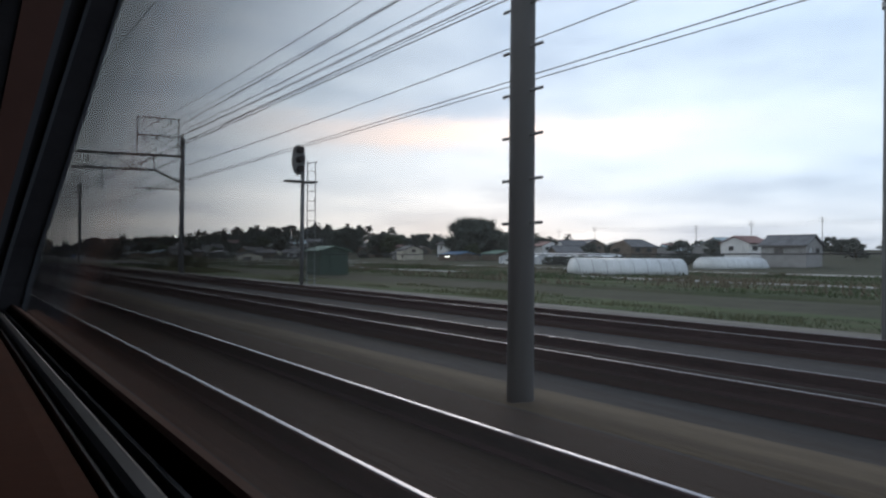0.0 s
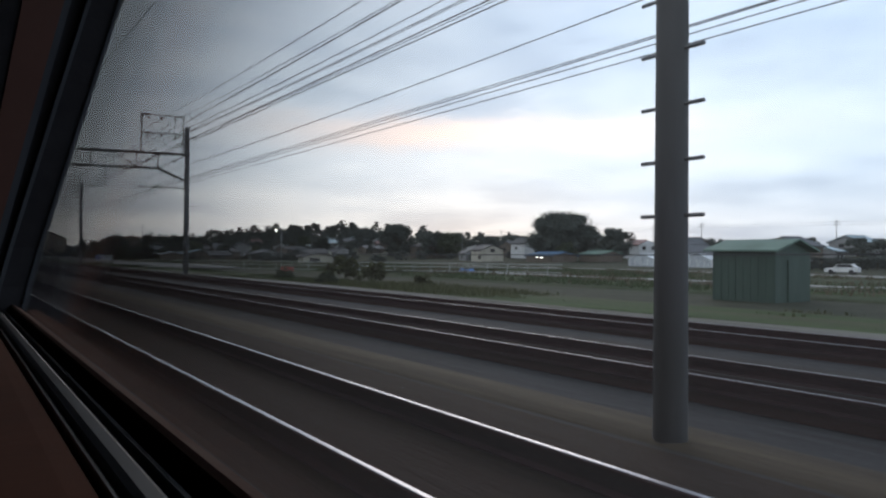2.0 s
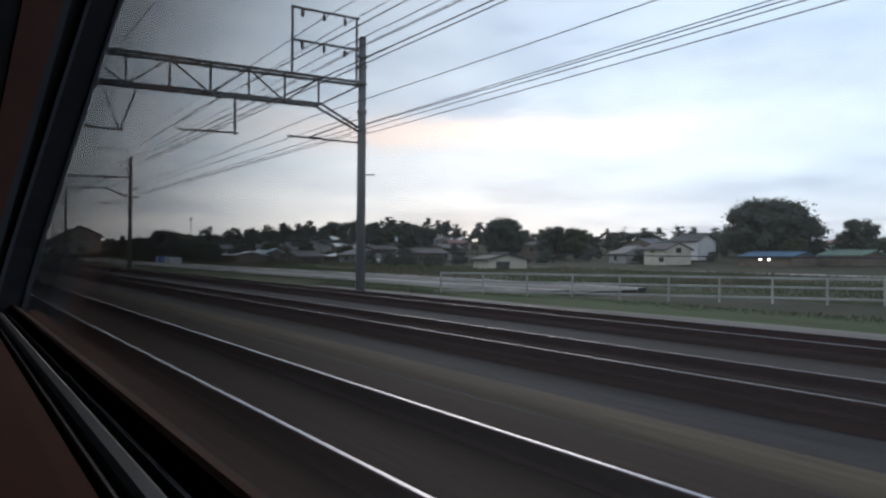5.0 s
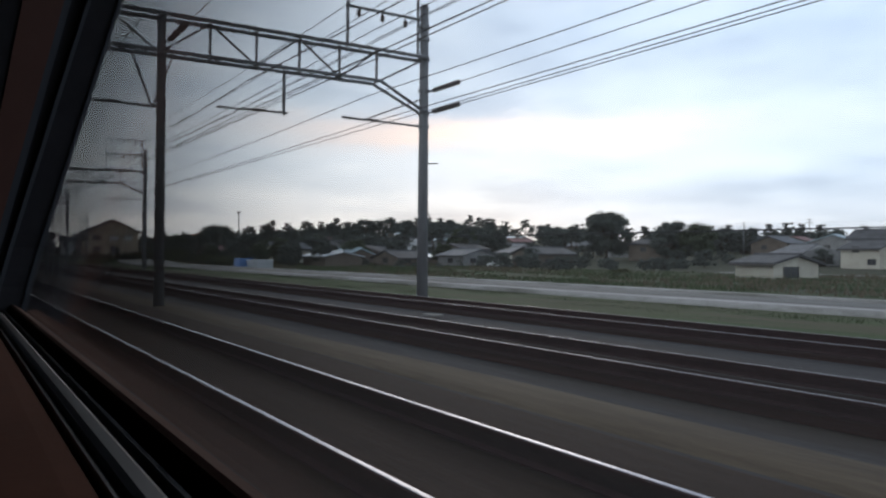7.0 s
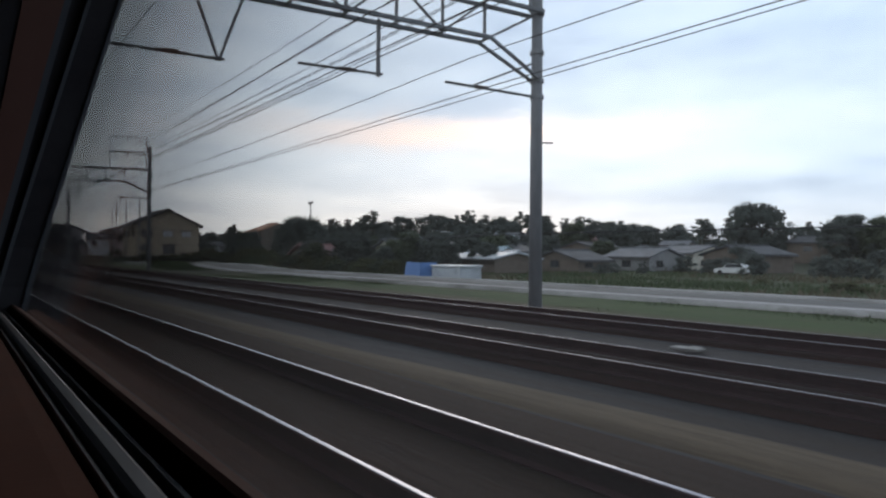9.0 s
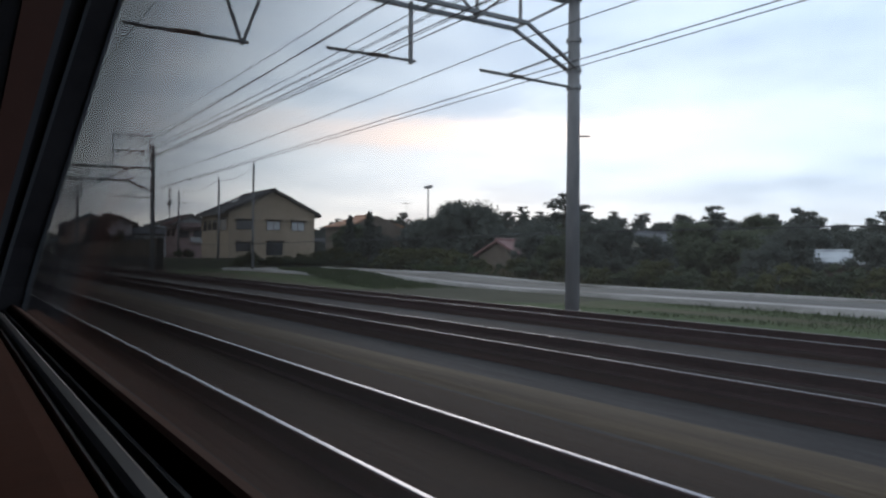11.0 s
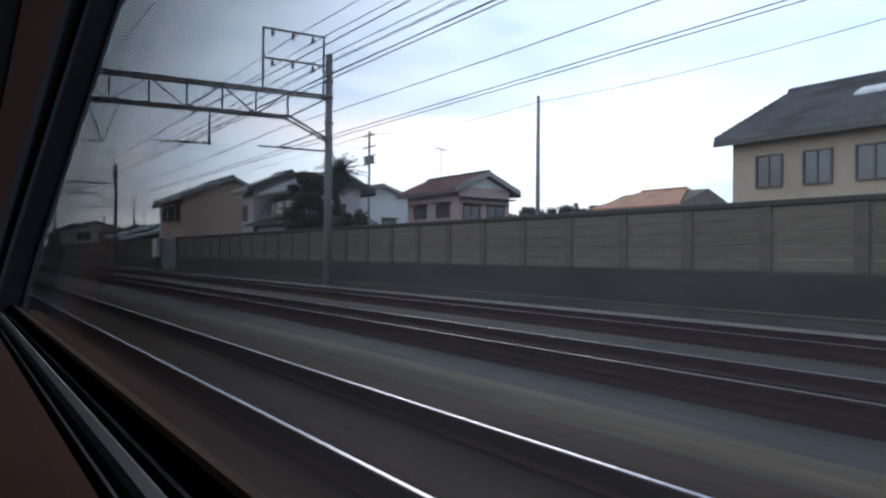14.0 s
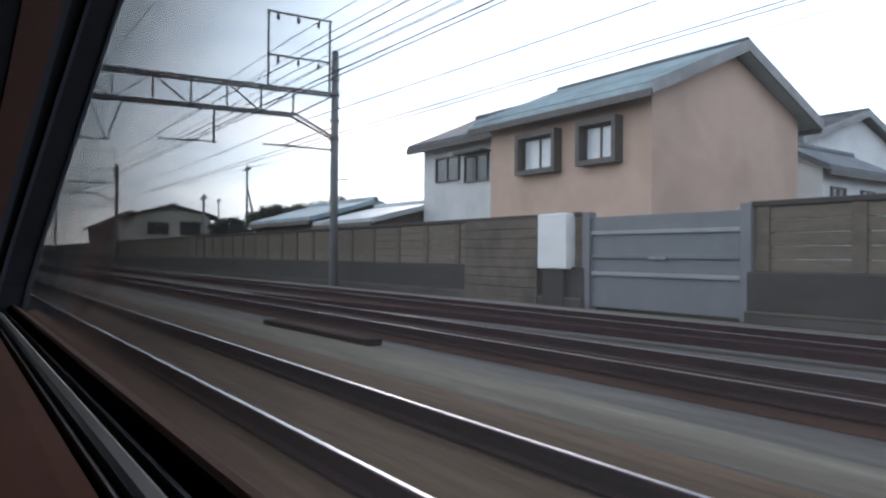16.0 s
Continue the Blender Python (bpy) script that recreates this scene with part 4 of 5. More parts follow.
# the rose house
rose = house("rose rendered house with a red-brown roof", 29.1, 354.15, 0.5, 4.3, 6.1, 5.1, 6.02, 0, "rose", "roof_red", [("-y", 0.08, 2.9, 1.4, 1.1, False, True), ("-y", 0.55, 2.7, 1.5, 1.3, False, True), ("-x", 0.15, 3.2, 1.5, 0.9, False, True), ("-x", 0.6, 3.2, 1.5, 0.9, False, True)], tiles=True, over=0.6)
part("pediment", Geo().prism([(-1.75, -3.11, 5.18), (1.75, -3.11, 5.18), (0, -3.11, 5.92)], [(-1.75, -3.05, 5.18), (1.75, -3.05, 5.18), (0, -3.05, 5.92)]), M["white"], rose, "white boarded gable")
part("gable_hood", Geo().box(-2.2, 2.3, -3.65, -3.05, 4.42, 4.50, 0.02), M["roof_dark"], rose)
part("balcony", Geo().box(-0.3, 2.1, -3.75, -3.05, 2.35, 3.05, 0.03), M["white"], rose, "pale balcony front")
house("low house with an orange tiled roof", 64.0, 363.0, 0.6, 10.0, 11.0, 5.9, 7.8, 0, "umber", "roof_orange", hip=3.0)


# ---- plants ----
def leaf_cloud(g, c, r, count, size, rnd, squash=1.0):
    """Small leaf faces in and on a clump; more towards its skin."""
    k = len(g.v)
    for i in range(4):
        for j in range(6):
            th, ph = math.pi * (i + 0.5) / 4, 2 * math.pi * j / 6
            q = r * 0.52 * rnd.uniform(0.6, 1.25)
            g.v.append((c[0] + q * math.sin(th) * math.cos(ph), c[1] + q * math.sin(th) * math.sin(ph), c[2] + q * squash * math.cos(th)))
    for i in range(3):
        for j in range(6):
            g.f.append((k + i * 6 + j, k + (i + 1) * 6 + j, k + (i + 1) * 6 + (j + 1) % 6, k + i * 6 + (j + 1) % 6))
    g.f += [tuple(k + j for j in range(6)), tuple(k + 18 + j for j in range(6))[::-1]]
    for _ in range(count):
        d = Vector((rnd.gauss(0, 1), rnd.gauss(0, 1), rnd.gauss(0, 1))).normalized()
        q = Vector(c) + Vector((d.x, d.y, d.z * squash)) * (r * rnd.uniform(0.40, 1.06) ** 0.6)
        u = Vector((rnd.gauss(0, 1), rnd.gauss(0, 1), rnd.gauss(0, 0.6))).normalized()
        w = u.cross(d).normalized() if abs(u.dot(d)) < 0.95 else u.orthogonal().normalized()
        s = size * rnd.uniform(0.6, 1.3)
        k = len(g.v)
        g.v += [tuple(q - u * s), tuple(q + w * s * 0.55), tuple(q + u * s), tuple(q - w * s * 0.55)]
        g.f.append((k, k + 1, k + 2, k + 3))


def plain_mesh(name, g, mat):
    me = bpy.data.meshes.new(name)
    me.from_pydata(g.v, [], g.f)
    me.materials.append(M[mat])
    return me


def limb(g, a, b, r0, r1, rnd, bends=3):
    a, b = Vector(a), Vector(b)
    last, rl = a, r0
    for i in range(1, bends + 1):
        t = i / bends
        q = a.lerp(b, t) + Vector((rnd.uniform(-1, 1), rnd.uniform(-1, 1), 0)) * (0.06 * (b - a).length * (i < bends))
        r = r0 + (r1 - r0) * t
        g.tube(last, q, rl, r, 7)
        last, rl = q, r


def make_tree(kind, seed, height, spread, leaf, size, clumps, per, label, name="tree"):
    """A prototype tree at the origin: trunk with limbs, crown of leaf clumps."""
    rnd = random.Random(seed)
    t = thing(name, label, "tree" if name != "bush" else "bush", group="trees" if name != "bush" else "bushes")
    wood, crown = Geo(), Geo()
    if kind == "broad":
        fork = height * rnd.uniform(0.22, 0.32)
        limb(wood, (0, 0, -0.5), (rnd.uniform(-0.3, 0.3), rnd.uniform(-0.3, 0.3), fork), height * 0.035, height * 0.026, rnd)
        for i in range(clumps):
            a = rnd.uniform(0, 2 * math.pi)
            h = rnd.uniform(0.0, 1.0)
            wide = math.sqrt(max(0.05, 1 - (h * 1.05 - 0.38) ** 2 / 0.55)) * rnd.uniform(0.35, 1.0)
            c = (math.cos(a) * wide * spread / 2, math.sin(a) * wide * spread / 2, height * (0.20 + 0.70 * h))
            r = spread * rnd.uniform(0.11, 0.19)
            if i % 3 == 0:
                limb(wood, (0, 0, fork), (c[0] * 0.85, c[1] * 0.85, c[2]), height * 0.016, height * 0.005, rnd)
            leaf_cloud(crown, c, r, per, size, rnd, 0.8)
    elif kind == "pine":
        lean = (rnd.uniform(-0.8, 0.8), rnd.uniform(-0.8, 0.8), height * 0.95)
        limb(wood, (0, 0, -0.5), lean, height * 0.022, height * 0.006, rnd, 5)
        for i in range(clumps):
            h = rnd.uniform(0.5, 1.0)
            a = rnd.uniform(0, 2 * math.pi)
            reach = spread / 2 * rnd.uniform(0.15, 1.0) * (1.15 - 0.75 * (h - 0.5) / 0.5)
            base = Vector(lean) * h
            c = base + Vector((math.cos(a) * reach, math.sin(a) * reach, 0.2))
            limb(wood, base - Vector((0, 0, 0.3)), c, height * 0.007, height * 0.003, rnd, 2)
            leaf_cloud(crown, c, spread * rnd.uniform(0.13, 0.22), per, size, rnd, 0.42)
    elif kind == "cone":
        limb(wood, (0, 0, -0.4), (0, 0, height * 0.8), height * 0.025, height * 0.006, rnd)
        for i in range(clumps):
            h = (i + 0.5) / clumps
            a = rnd.uniform(0, 2 * math.pi)
            reach = spread / 2 * (1 - h) ** 0.8 * rnd.uniform(0.2, 0.9)
            leaf_cloud(crown, (math.cos(a) * reach, math.sin(a) * reach, height * (0.06 + 0.90 * h)), spread * 0.20 * (1.1 - 0.7 * h), per, size, rnd, 1.2)
    else:
        for i in range(5):
            limb(wood, (0, 0, -0.3), (rnd.uniform(-0.3, 0.3) * spread, rnd.uniform(-0.3, 0.3) * spread, height * 0.7), 0.04, 0.012, rnd)
        for i in range(clumps):
            a, d = rnd.uniform(0, 2 * math.pi), math.sqrt(rnd.uniform(0, 1))
            top = height * (1 - 0.55 * d * d)
            leaf_cloud(crown, (math.cos(a) * d * spread / 2, math.sin(a) * d * spread / 2, top * rnd.uniform(0.25, 0.92)), spread * rnd.uniform(0.10, 0.17), per, size, rnd, 0.9)
    part("trunk", wood.mesh("trunk", M["bark"], True), None, t)
    part("crown", plain_mesh("crown", crown, leaf), None, t)
    t.matrix_basis = pose(0, 0, -300)
    return t


def plant(proto, x, y, scale=1.0, tall=1.0, z=None, label=""):
    zz = land(x, y) - 0.15 if z is None else z
    o = copy_thing(proto, pose(x, y, zz, 0, 0, (x * 37.7 + y * 91.3) % 360) @ Matrix.Diagonal((scale, scale, scale * tall, 1)))
    if label:
        o["label"] = label
    return o


broad = [make_tree("broad", s, 10, 10, lf, 0.27, 56, 110, "broad dark green tree with a dense uneven crown") for s, lf in ((1, "leaf_dark"), (2, "leaf"), (3, "leaf_dark"))]
pines = [make_tree("pine", s, 12, 7, "leaf_pine", 0.26, 20, 48, "tall old pine with open flat tufts of needles") for s in (11, 12, 13, 14)]
cone = make_tree("cone", 21, 8, 4.4, "leaf_dark", 0.24, 40, 46, "narrow dark conical evergreen tree")
bush = [make_tree("bush", s, 3, 3.4, lf, 0.16, 30, 40, "rough green bush beside the railway", "bush") for s, lf in ((31, "leaf_olive"), (32, "leaf"))]
camphor = make_tree("broad", 5, 16, 23, "leaf_dark", 0.36, 150, 120, "huge spreading dark evergreen tree over the roofs")
roundtree = make_tree("broad", 7, 7.6, 10.5, "leaf_dark", 0.17, 150, 150, "wide dome-shaped green tree behind the road")

plant(camphor, 157, 200, 0.94)
plant(broad[0], 160, 182, 1.0)
plant(broad[1], 148, 190, 0.6)
plant(roundtree, 48.5, 311.0, 0.84, 1.24)
for i in range(12):
    plant(bush[0], 38.6 + 0.6 * math.sin(i * 1.9), 300.5 + i * 1.0, 0.98 + 0.12 * math.sin(i * 2.7), 0.85, None, "olive-brown overgrown hedge beside the road")
for i in range(24):
    plant(bush[i % 2], 36.2 + 0.5 * math.sin(i * 2.1), 262 + i * 2.15, 0.72 + 0.14 * math.sin(i * 1.3), 0.85, None, "clipped dark hedge bush along the road")
plant(cone, 38.2, 314.9, 0.78, z=-0.2)
plant(cone, 41.0, 317.5, 0.55, z=0.2)
plant(cone, 40.6, 324.0, 0.72, z=0.3)
plant(broad[1], 46, 334, 0.52, z=0.4)
plant(broad[2], 50.5, 341, 0.55, z=0.4)
plant(broad[0], 50.5, 324.0, 0.42, z=0.4)
plant(broad[2], 43.5, 321, 0.33, z=0.4)
for x, y, s, k in ((41.5, 292, 0.36, 0), (40, 287.5, 0.34, 1), (43, 284, 0.42, 2), (41, 279, 0.36, 0), (44, 274, 0.40, 1), (47, 289, 0.48, 0), (49, 299, 0.5, 2), (52, 283, 0.5, 1), (40, 270, 0.3, 2), (46, 266, 0.36, 0), (50, 274, 0.45, 2)):
    plant(broad[k], x, y, s, 1.05)
plant(pines[0], 58.6, 305.4, 0.80)
plant(pines[1], 66, 309, 0.62)
plant(pines[2], 74, 300, 0.62)
for x, y, s, k in ((53, 282, 0.45, 0), (58, 277, 0.5, 2), (46, 279, 0.36, 1), (62, 291, 0.55, 0), (55, 300, 0.5, 1), (67, 298, 0.6, 2), (72, 315, 0.62, 0), (80, 326, 0.62, 1), (60, 321, 0.55, 2), (69, 286, 0.55, 1), (77, 282, 0.55, 0), (54, 269, 0.4, 2), (84, 300, 0.6, 2), (90, 315, 0.7, 0), (88, 280, 0.5, 1)):
    plant(broad[k], x, y, s)
plant(broad[2], 153, 291.5, 1.42)
plant(broad[0], 160, 275, 1.12)
plant(broad[1], 164, 269, 1.05)
plant(broad[0], 128, 312, 0.95)
plant(broad[1], 122, 318, 0.9)
rnd = random.Random(77)
WOODS = {"wood": ([], []), "crown": ([], [])}
far_broad = [make_tree("broad", s, 10, 10.5, "leaf_dark", 0.42, 34, 34, "far tree") for s in (101, 102, 103)]
far_pine = [make_tree("pine", s, 12, 6.5, "leaf_pine", 0.34, 26, 26, "far pine") for s in (111, 112, 113)]


def far_tree(proto, x, y, scale, tall=1.0):
    """Adds a tree to the joined far woods."""
    m = pose(x, y, land(x, y) - 0.2, 0, 0, (x * 37.7 + y * 91.3) % 360) @ Matrix.Diagonal((scale, scale, scale * tall, 1))
    for o in proto.children:
        v, f = WOODS["wood" if o.name.startswith("trunk") else "crown"]
        k = len(v)
        v.extend([tuple(m @ q.co) for q in o.data.vertices])
        f.extend([tuple(k + i for i in poly.vertices) for poly in o.data.polygons])


# wooded ridge with pines standing over it
for i in range(300):
    y = 285 + 1400 * (i / 300) ** 1.5 + rnd.uniform(-6, 6)
    x = rnd.uniform(222, 292)
    low = 0.74 + 0.42 * step(360, 540, y)
    if rnd.random() < 0.34:
        far_tree(far_pine[i % 3], x, y, rnd.uniform(1.05, 1.4) * low)
    else:
        far_tree(far_broad[i % 3], x, y, rnd.uniform(0.95, 1.4) * low)
for i in range(70):
    y = rnd.uniform(-30, 320)
    far_tree(far_broad[i % 3], rnd.uniform(255, 320), y, rnd.uniform(0.5, 0.8))
# trees among the roofs
for i in range(150):
    x = rnd.uniform(92, 222)
    y = rnd.uniform(60, 560)
    if 110 < y < 205 and x < 150 or y < 112 and x < 140:
        continue
    low = 205 < y < 430
    if low and i % 3 == 0:
        continue
    far_tree(far_broad[i % 3], x, y, rnd.uniform(0.28, 0.5) if low else rnd.uniform(0.4, 0.8), rnd.uniform(0.8, 1.0))
for i in range(60):
    x, y = rnd.uniform(70, 120), rnd.uniform(226, 345)
    far_tree(far_broad[i % 3], x, y, rnd.uniform(0.16, 0.36), rnd.uniform(0.7, 1.0))
for i in range(46):
    far_tree(far_broad[i % 3], rnd.uniform(62, 74), rnd.uniform(258, 335), rnd.uniform(0.13, 0.24), rnd.uniform(0.7, 1.0))
for i in range(26):
    far_tree(far_broad[i % 3], 114 + i * 1.2, 118 - i * 1.03, 0.27, 0.95)
for i in range(90):
    far_tree(far_broad[i % 3], rnd.uniform(125, 225), rnd.uniform(400, 660), rnd.uniform(0.5, 0.9), rnd.uniform(0.9, 1.1))
for i in range(40):
    far_tree(far_pine[i % 3], rnd.uniform(85, 220), rnd.uniform(300, 640), rnd.uniform(0.7, 1.0))
for i in range(30):
    y = 345 + i * 12 + rnd.uniform(-4, 4)
    far_tree(far_broad[i % 3], rnd.uniform(60, 100), y, rnd.uniform(0.45, 0.75))
# crowns take the leaf colour that has the haze mixed in
for key, mat, label in (("crown", "leaf_hazy", "far dark woods of broadleaf trees and old pines behind the town"), ("wood", "bark", "trunks of the far woods")):
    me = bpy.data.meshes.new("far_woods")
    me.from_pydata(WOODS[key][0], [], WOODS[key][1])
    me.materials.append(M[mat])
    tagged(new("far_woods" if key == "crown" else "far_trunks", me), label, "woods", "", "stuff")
for proto in far_broad + far_pine:
    for o in list(proto.children) + [proto]:
        bpy.data.objects.remove(o)
# bushes of the verge
plant(bush[0], 25.2, 93.6, 0.8, 0.95)
plant(bush[0], 26.8, 91.6, 0.6)
plant(bush[1], 20.5, 87.0, 0.42)
plant(bush[1], 22.5, 99.0, 0.45, 0.9)
plant(bush[0], 23.5, 80.0, 0.4, 0.9)
for i in range(30):
    y = rnd.uniform(5, 300)
    x = rnd.uniform(40, 86)
    plant(bush[0 if i % 3 else 1], x, y, rnd.uniform(0.4, 0.8), rnd.uniform(0.3, 0.5), None, "low spreading weeds and shrubs in the field")
for i in range(16):
    plant(bush[i % 2], 23.5 + i * 0.95, rnd.uniform(315.2, 317.2), rnd.uniform(0.4, 0.6) + 0.25 * (i > 10), 0.75)
for x, y, s in ((17.5, 344, 0.6), (18.5, 341, 0.6), (25, 340, 0.7), (18, 348, 0.6), (23, 404, 0.8), (21, 408, 0.8), (26, 412, 0.9), (19, 415, 0.7), (35, 344, 0.7), (43, 350, 0.8), (49, 348, 0.8)):
    plant(bush[1], x, y, s, 0.85)


def palm(x, y, z):
    rn = random.Random(9)
    t = thing("palm_tree", "shaggy palm with a dark bushy crown behind the wall", "tree", pose(x, y, z), "trees")
    w = Geo()
    limb(w, (0, 0, -0.2), (0.2, 0.1, 4.9), 0.24, 0.19, rn, 8)
    part("trunk", w, M["bark"], t, "", True)
    g = Geo()
    root = Vector((0.2, 0.1, 4.9))
    for i in range(170):
        a, lift = rn.uniform(0, 2 * math.pi), rn.uniform(-1.3, 1.35)
        d = Vector((math.cos(a), math.sin(a), 0))
        reach = rn.uniform(1.1, 1.55) * (1.0 if lift > -0.6 else 0.7)
        prev = root
        for s in range(1, 8):
            u = s / 7
            q = root + d * (reach * u * math.cos(lift)) + Vector((0, 0, reach * u * math.sin(lift) - 0.42 * u * u))
            side = d.cross(Vector((0, 0, 1))) * (0.20 * (1.05 - 0.75 * u))
            for e in (-1, 1):
                for w in (0.0, 0.5):
                    p0, p1 = prev.lerp(q, w), prev.lerp(q, w + 0.28)
                    tip = prev.lerp(q, w + 0.9) + side * e * 1.5 - Vector((0, 0, 0.10))
                    k = len(g.v)
                    g.v += [tuple(p0), tuple(p1), tuple(tip)]
                    g.f.append((k, k + 1, k + 2))
            prev = q
    part("fronds", plain_mesh("fronds", g, "leaf_dark"), None, t)


palm(17.3, 349.3, 0.9)
garden_tree = make_tree("broad", 44, 5.8, 3.1, "leaf_dark", 0.11, 70, 110, "round dark garden tree beside a palm behind the wall")
plant(garden_tree, 16.3, 350.5, 0.92, 1.05, 0.5)
plant(bush[1], 17.2, 350.0, 0.62, 1.75, 0.5)
plant(bush[0], 19.2, 350.5, 0.7, 1.7, 0.5)
plant(bush[0], 18.4, 351.6, 0.6, 1.8, 0.5)
plant(bush[1], 16.4, 348.4, 0.5, 1.5, 0.5)
plant(bush[1], 17.5, 346.5, 0.55, 1.5, 0.5)


def weeds(name, label, seed, count, x0, x1, y0, y1, tall, wide, leaf, gate, lift):
    """Blades and small leaves in drifts over the verge and the fields."""
    rn = random.Random(seed)
    g = Geo()
    for _ in range(count):
        y, x = rn.uniform(y0, y1), rn.uniform(x0, x1)
        drift = noise.noise((x * 0.16, y * 0.045, seed)) + 0.5 * noise.noise((x * 0.6, y * 0.2, seed + 9))
        if drift < gate:
            continue
        z = land(x, y) + lift + rise(y)
        h = rn.uniform(0.3, 1.0) * tall * min(1.6, 0.5 + 1.6 * max(0.0, drift - gate))
        a = rn.uniform(0, math.pi)
        dx, dy = math.cos(a) * wide, math.sin(a) * wide
        lx, ly = rn.uniform(-0.6, 0.6) * h, rn.uniform(-0.6, 0.6) * h
        k = len(g.v)
        g.v += [(x - dx, y - dy, z - 0.05), (x + dx, y + dy, z - 0.05), (x + lx + dx * 0.4, y + ly, z + h), (x + lx - dx * 0.4, y + ly, z + h * 0.9)]
        g.f.append((k, k + 1, k + 2, k + 3))
    tagged(new(name, plain_mesh(name, g, leaf)), label, "weeds", "", "stuff")


weeds("verge_weeds", "knee-high green weeds and grass along the verge", 5, 80000, 18.8, 24.4, 0, 300, 0.13, 0.05, "leaf_grass", -0.10, 0.02)
weeds("verge_scrub", "taller olive weeds in drifts along the verge", 15, 26000, 19.5, 25.5, 0, 140, 0.34, 0.05, "leaf_olive", 0.22, 0.0)
weeds("field_crop", "green leafy crop standing in the field", 25, 90000, 33.4, 88, 0, 300, 0.36, 0.11, "leaf_grass", -0.05, 0.02)
weeds("field_scrub", "brown and olive weeds in the field", 35, 50000, 33.4, 88, 0, 300, 0.60, 0.12, "leaf_dry", 0.12, 0.0)
strip("verge_grass", [(15.6, -0.86), (16.6, -0.74), (21, -0.72), (24.9, -0.76)], START_Y, 312.0, M["grass"], "rough green grass strip beside the railway path", "grass", wobble=0.12, seed=2, lift=rise)
strip("field", [(32.6, -0.90), (33.2, -0.66), (36, -0.74), (46, -0.86), (60, -0.92), (82, -0.90), (92, -1.04)], -60, 300, M["crop"], "green crop field with brown patches", "field", wobble=0.12, seed=4, lift=rise)


strip("field_path", [(88.5, -1.1), (88.6, -0.86), (92.5, -0.86), (92.6, -1.1)], -60, 215, M["pale_gravel"], "pale field road between crops and gardens", "path", wobble=0.12, seed=12)
strip("bare_soil", [(39.0, -1.0), (39.4, -0.72), (42.6, -0.74), (43.0, -1.0)], -60, 128, M["grass"], "strip of rough dry grass in the field", "soil", wobble=0.3, seed=13)
strip("straw_strip", [(52.0, -1.1), (52.3, -0.80), (54.5, -0.82), (54.8, -1.1)], 20, 120, M["pale_gravel"], "pale straw-covered strip in the field", "soil", wobble=0.3, seed=14)


# ---- sheds, greenhouses, fences, cars ----
def shed(x, y):
    t = thing("trackside_shed", "dark green sheet-metal shed with a dull green pitched roof", "shed", pose(x, y, -0.8))
    gable = lambda yy: [(-1.5, yy, 0), (1.5, yy, 0), (1.5, yy, 2.35), (0, yy, 2.75), (-1.5, yy, 2.35)]
    part("wall", Geo().prism(gable(-1.5), gable(1.5)), M["green_sheet"], t)
    for s in (-1, 1):
        part("roof", Geo().prism([(0, -1.8, 2.78), (s * 1.85, -1.8, 2.28), (s * 1.85, -1.8, 2.36), (0, -1.8, 2.86)], [(0, 1.8, 2.78), (s * 1.85, 1.8, 2.28), (s * 1.85, 1.8, 2.36), (0, 1.8, 2.86)]), M["roof_green"], t)
    for i in range(9):
        part("wall_rib", Geo().box(-1.53, -1.5, -1.45 + i * 0.36, -1.38 + i * 0.36, 0.05, 2.25), M["green_sheet"], t)
    part("door", Geo().box(-0.5, 0.5, -1.56, -1.5, 0, 1.9, 0.01), M["green_sheet"], t)


def tunnel(x, y, length, wide, high, turn):
    t = thing("polytunnel", "long milky plastic-film polytunnel on a field", "greenhouse", pose(x, y, -0.95, 0, 0, turn), "greenhouses")
    g = Geo()
    n = 12
    arc = lambda yy, s=1.0: [(math.cos(math.pi * i / n) * wide / 2 * s, yy, max(0.0, math.sin(math.pi * i / n)) ** 0.75 * high * s) for i in range(n + 1)]
    part("film", Geo().prism(arc(-length / 2), arc(length / 2)), M["film"], t, "", True)
    for i in range(9):
        yy = -length / 2 + length * i / 8
        hoop = Geo()
        pts = arc(yy, 1.006)
        for a, b in zip(pts, pts[1:]):
            hoop.tube(a, b, 0.03, n=5)
        part("hoop", hoop, M["galv"], t)


def glasshouse(x, y, spans, turn):
    t = thing("greenhouse", "row of white-roofed glass greenhouses with pitched roofs", "greenhouse", pose(x, y, -0.9, 0, 0, turn), "greenhouses")
    for k in range(spans):
        y0 = k * 7.0
        part("glass_wall", Geo().prism([(-6, y0, 0), (-6, y0 + 7, 0), (-6, y0 + 7, 1.6), (-6, y0 + 3.5, 2.8), (-6, y0, 1.6)], [(6, y0, 0), (6, y0 + 7, 0), (6, y0 + 7, 1.6), (6, y0 + 3.5, 2.8), (6, y0, 1.6)]), M["roof_pale"], t)
        for s in (0, 1):
            a, b = (y0 - 0.1, y0 + 3.5) if s == 0 else (y0 + 7.1, y0 + 3.5)
            part("roof_pane", Geo().prism([(-6.15, a, 1.6), (-6.15, b, 2.85), (-6.15, b, 2.93), (-6.15, a, 1.68)], [(6.15, a, 1.6), (6.15, b, 2.85), (6.15, b, 2.93), (6.15, a, 1.68)]), M["film"], t)
        for u in range(5):
            part("glazing_bar", Geo().box(-6.08, -6.0, y0 + u * 1.7, y0 + u * 1.7 + 0.1, 0, 1.7), M["white_paint"], t)


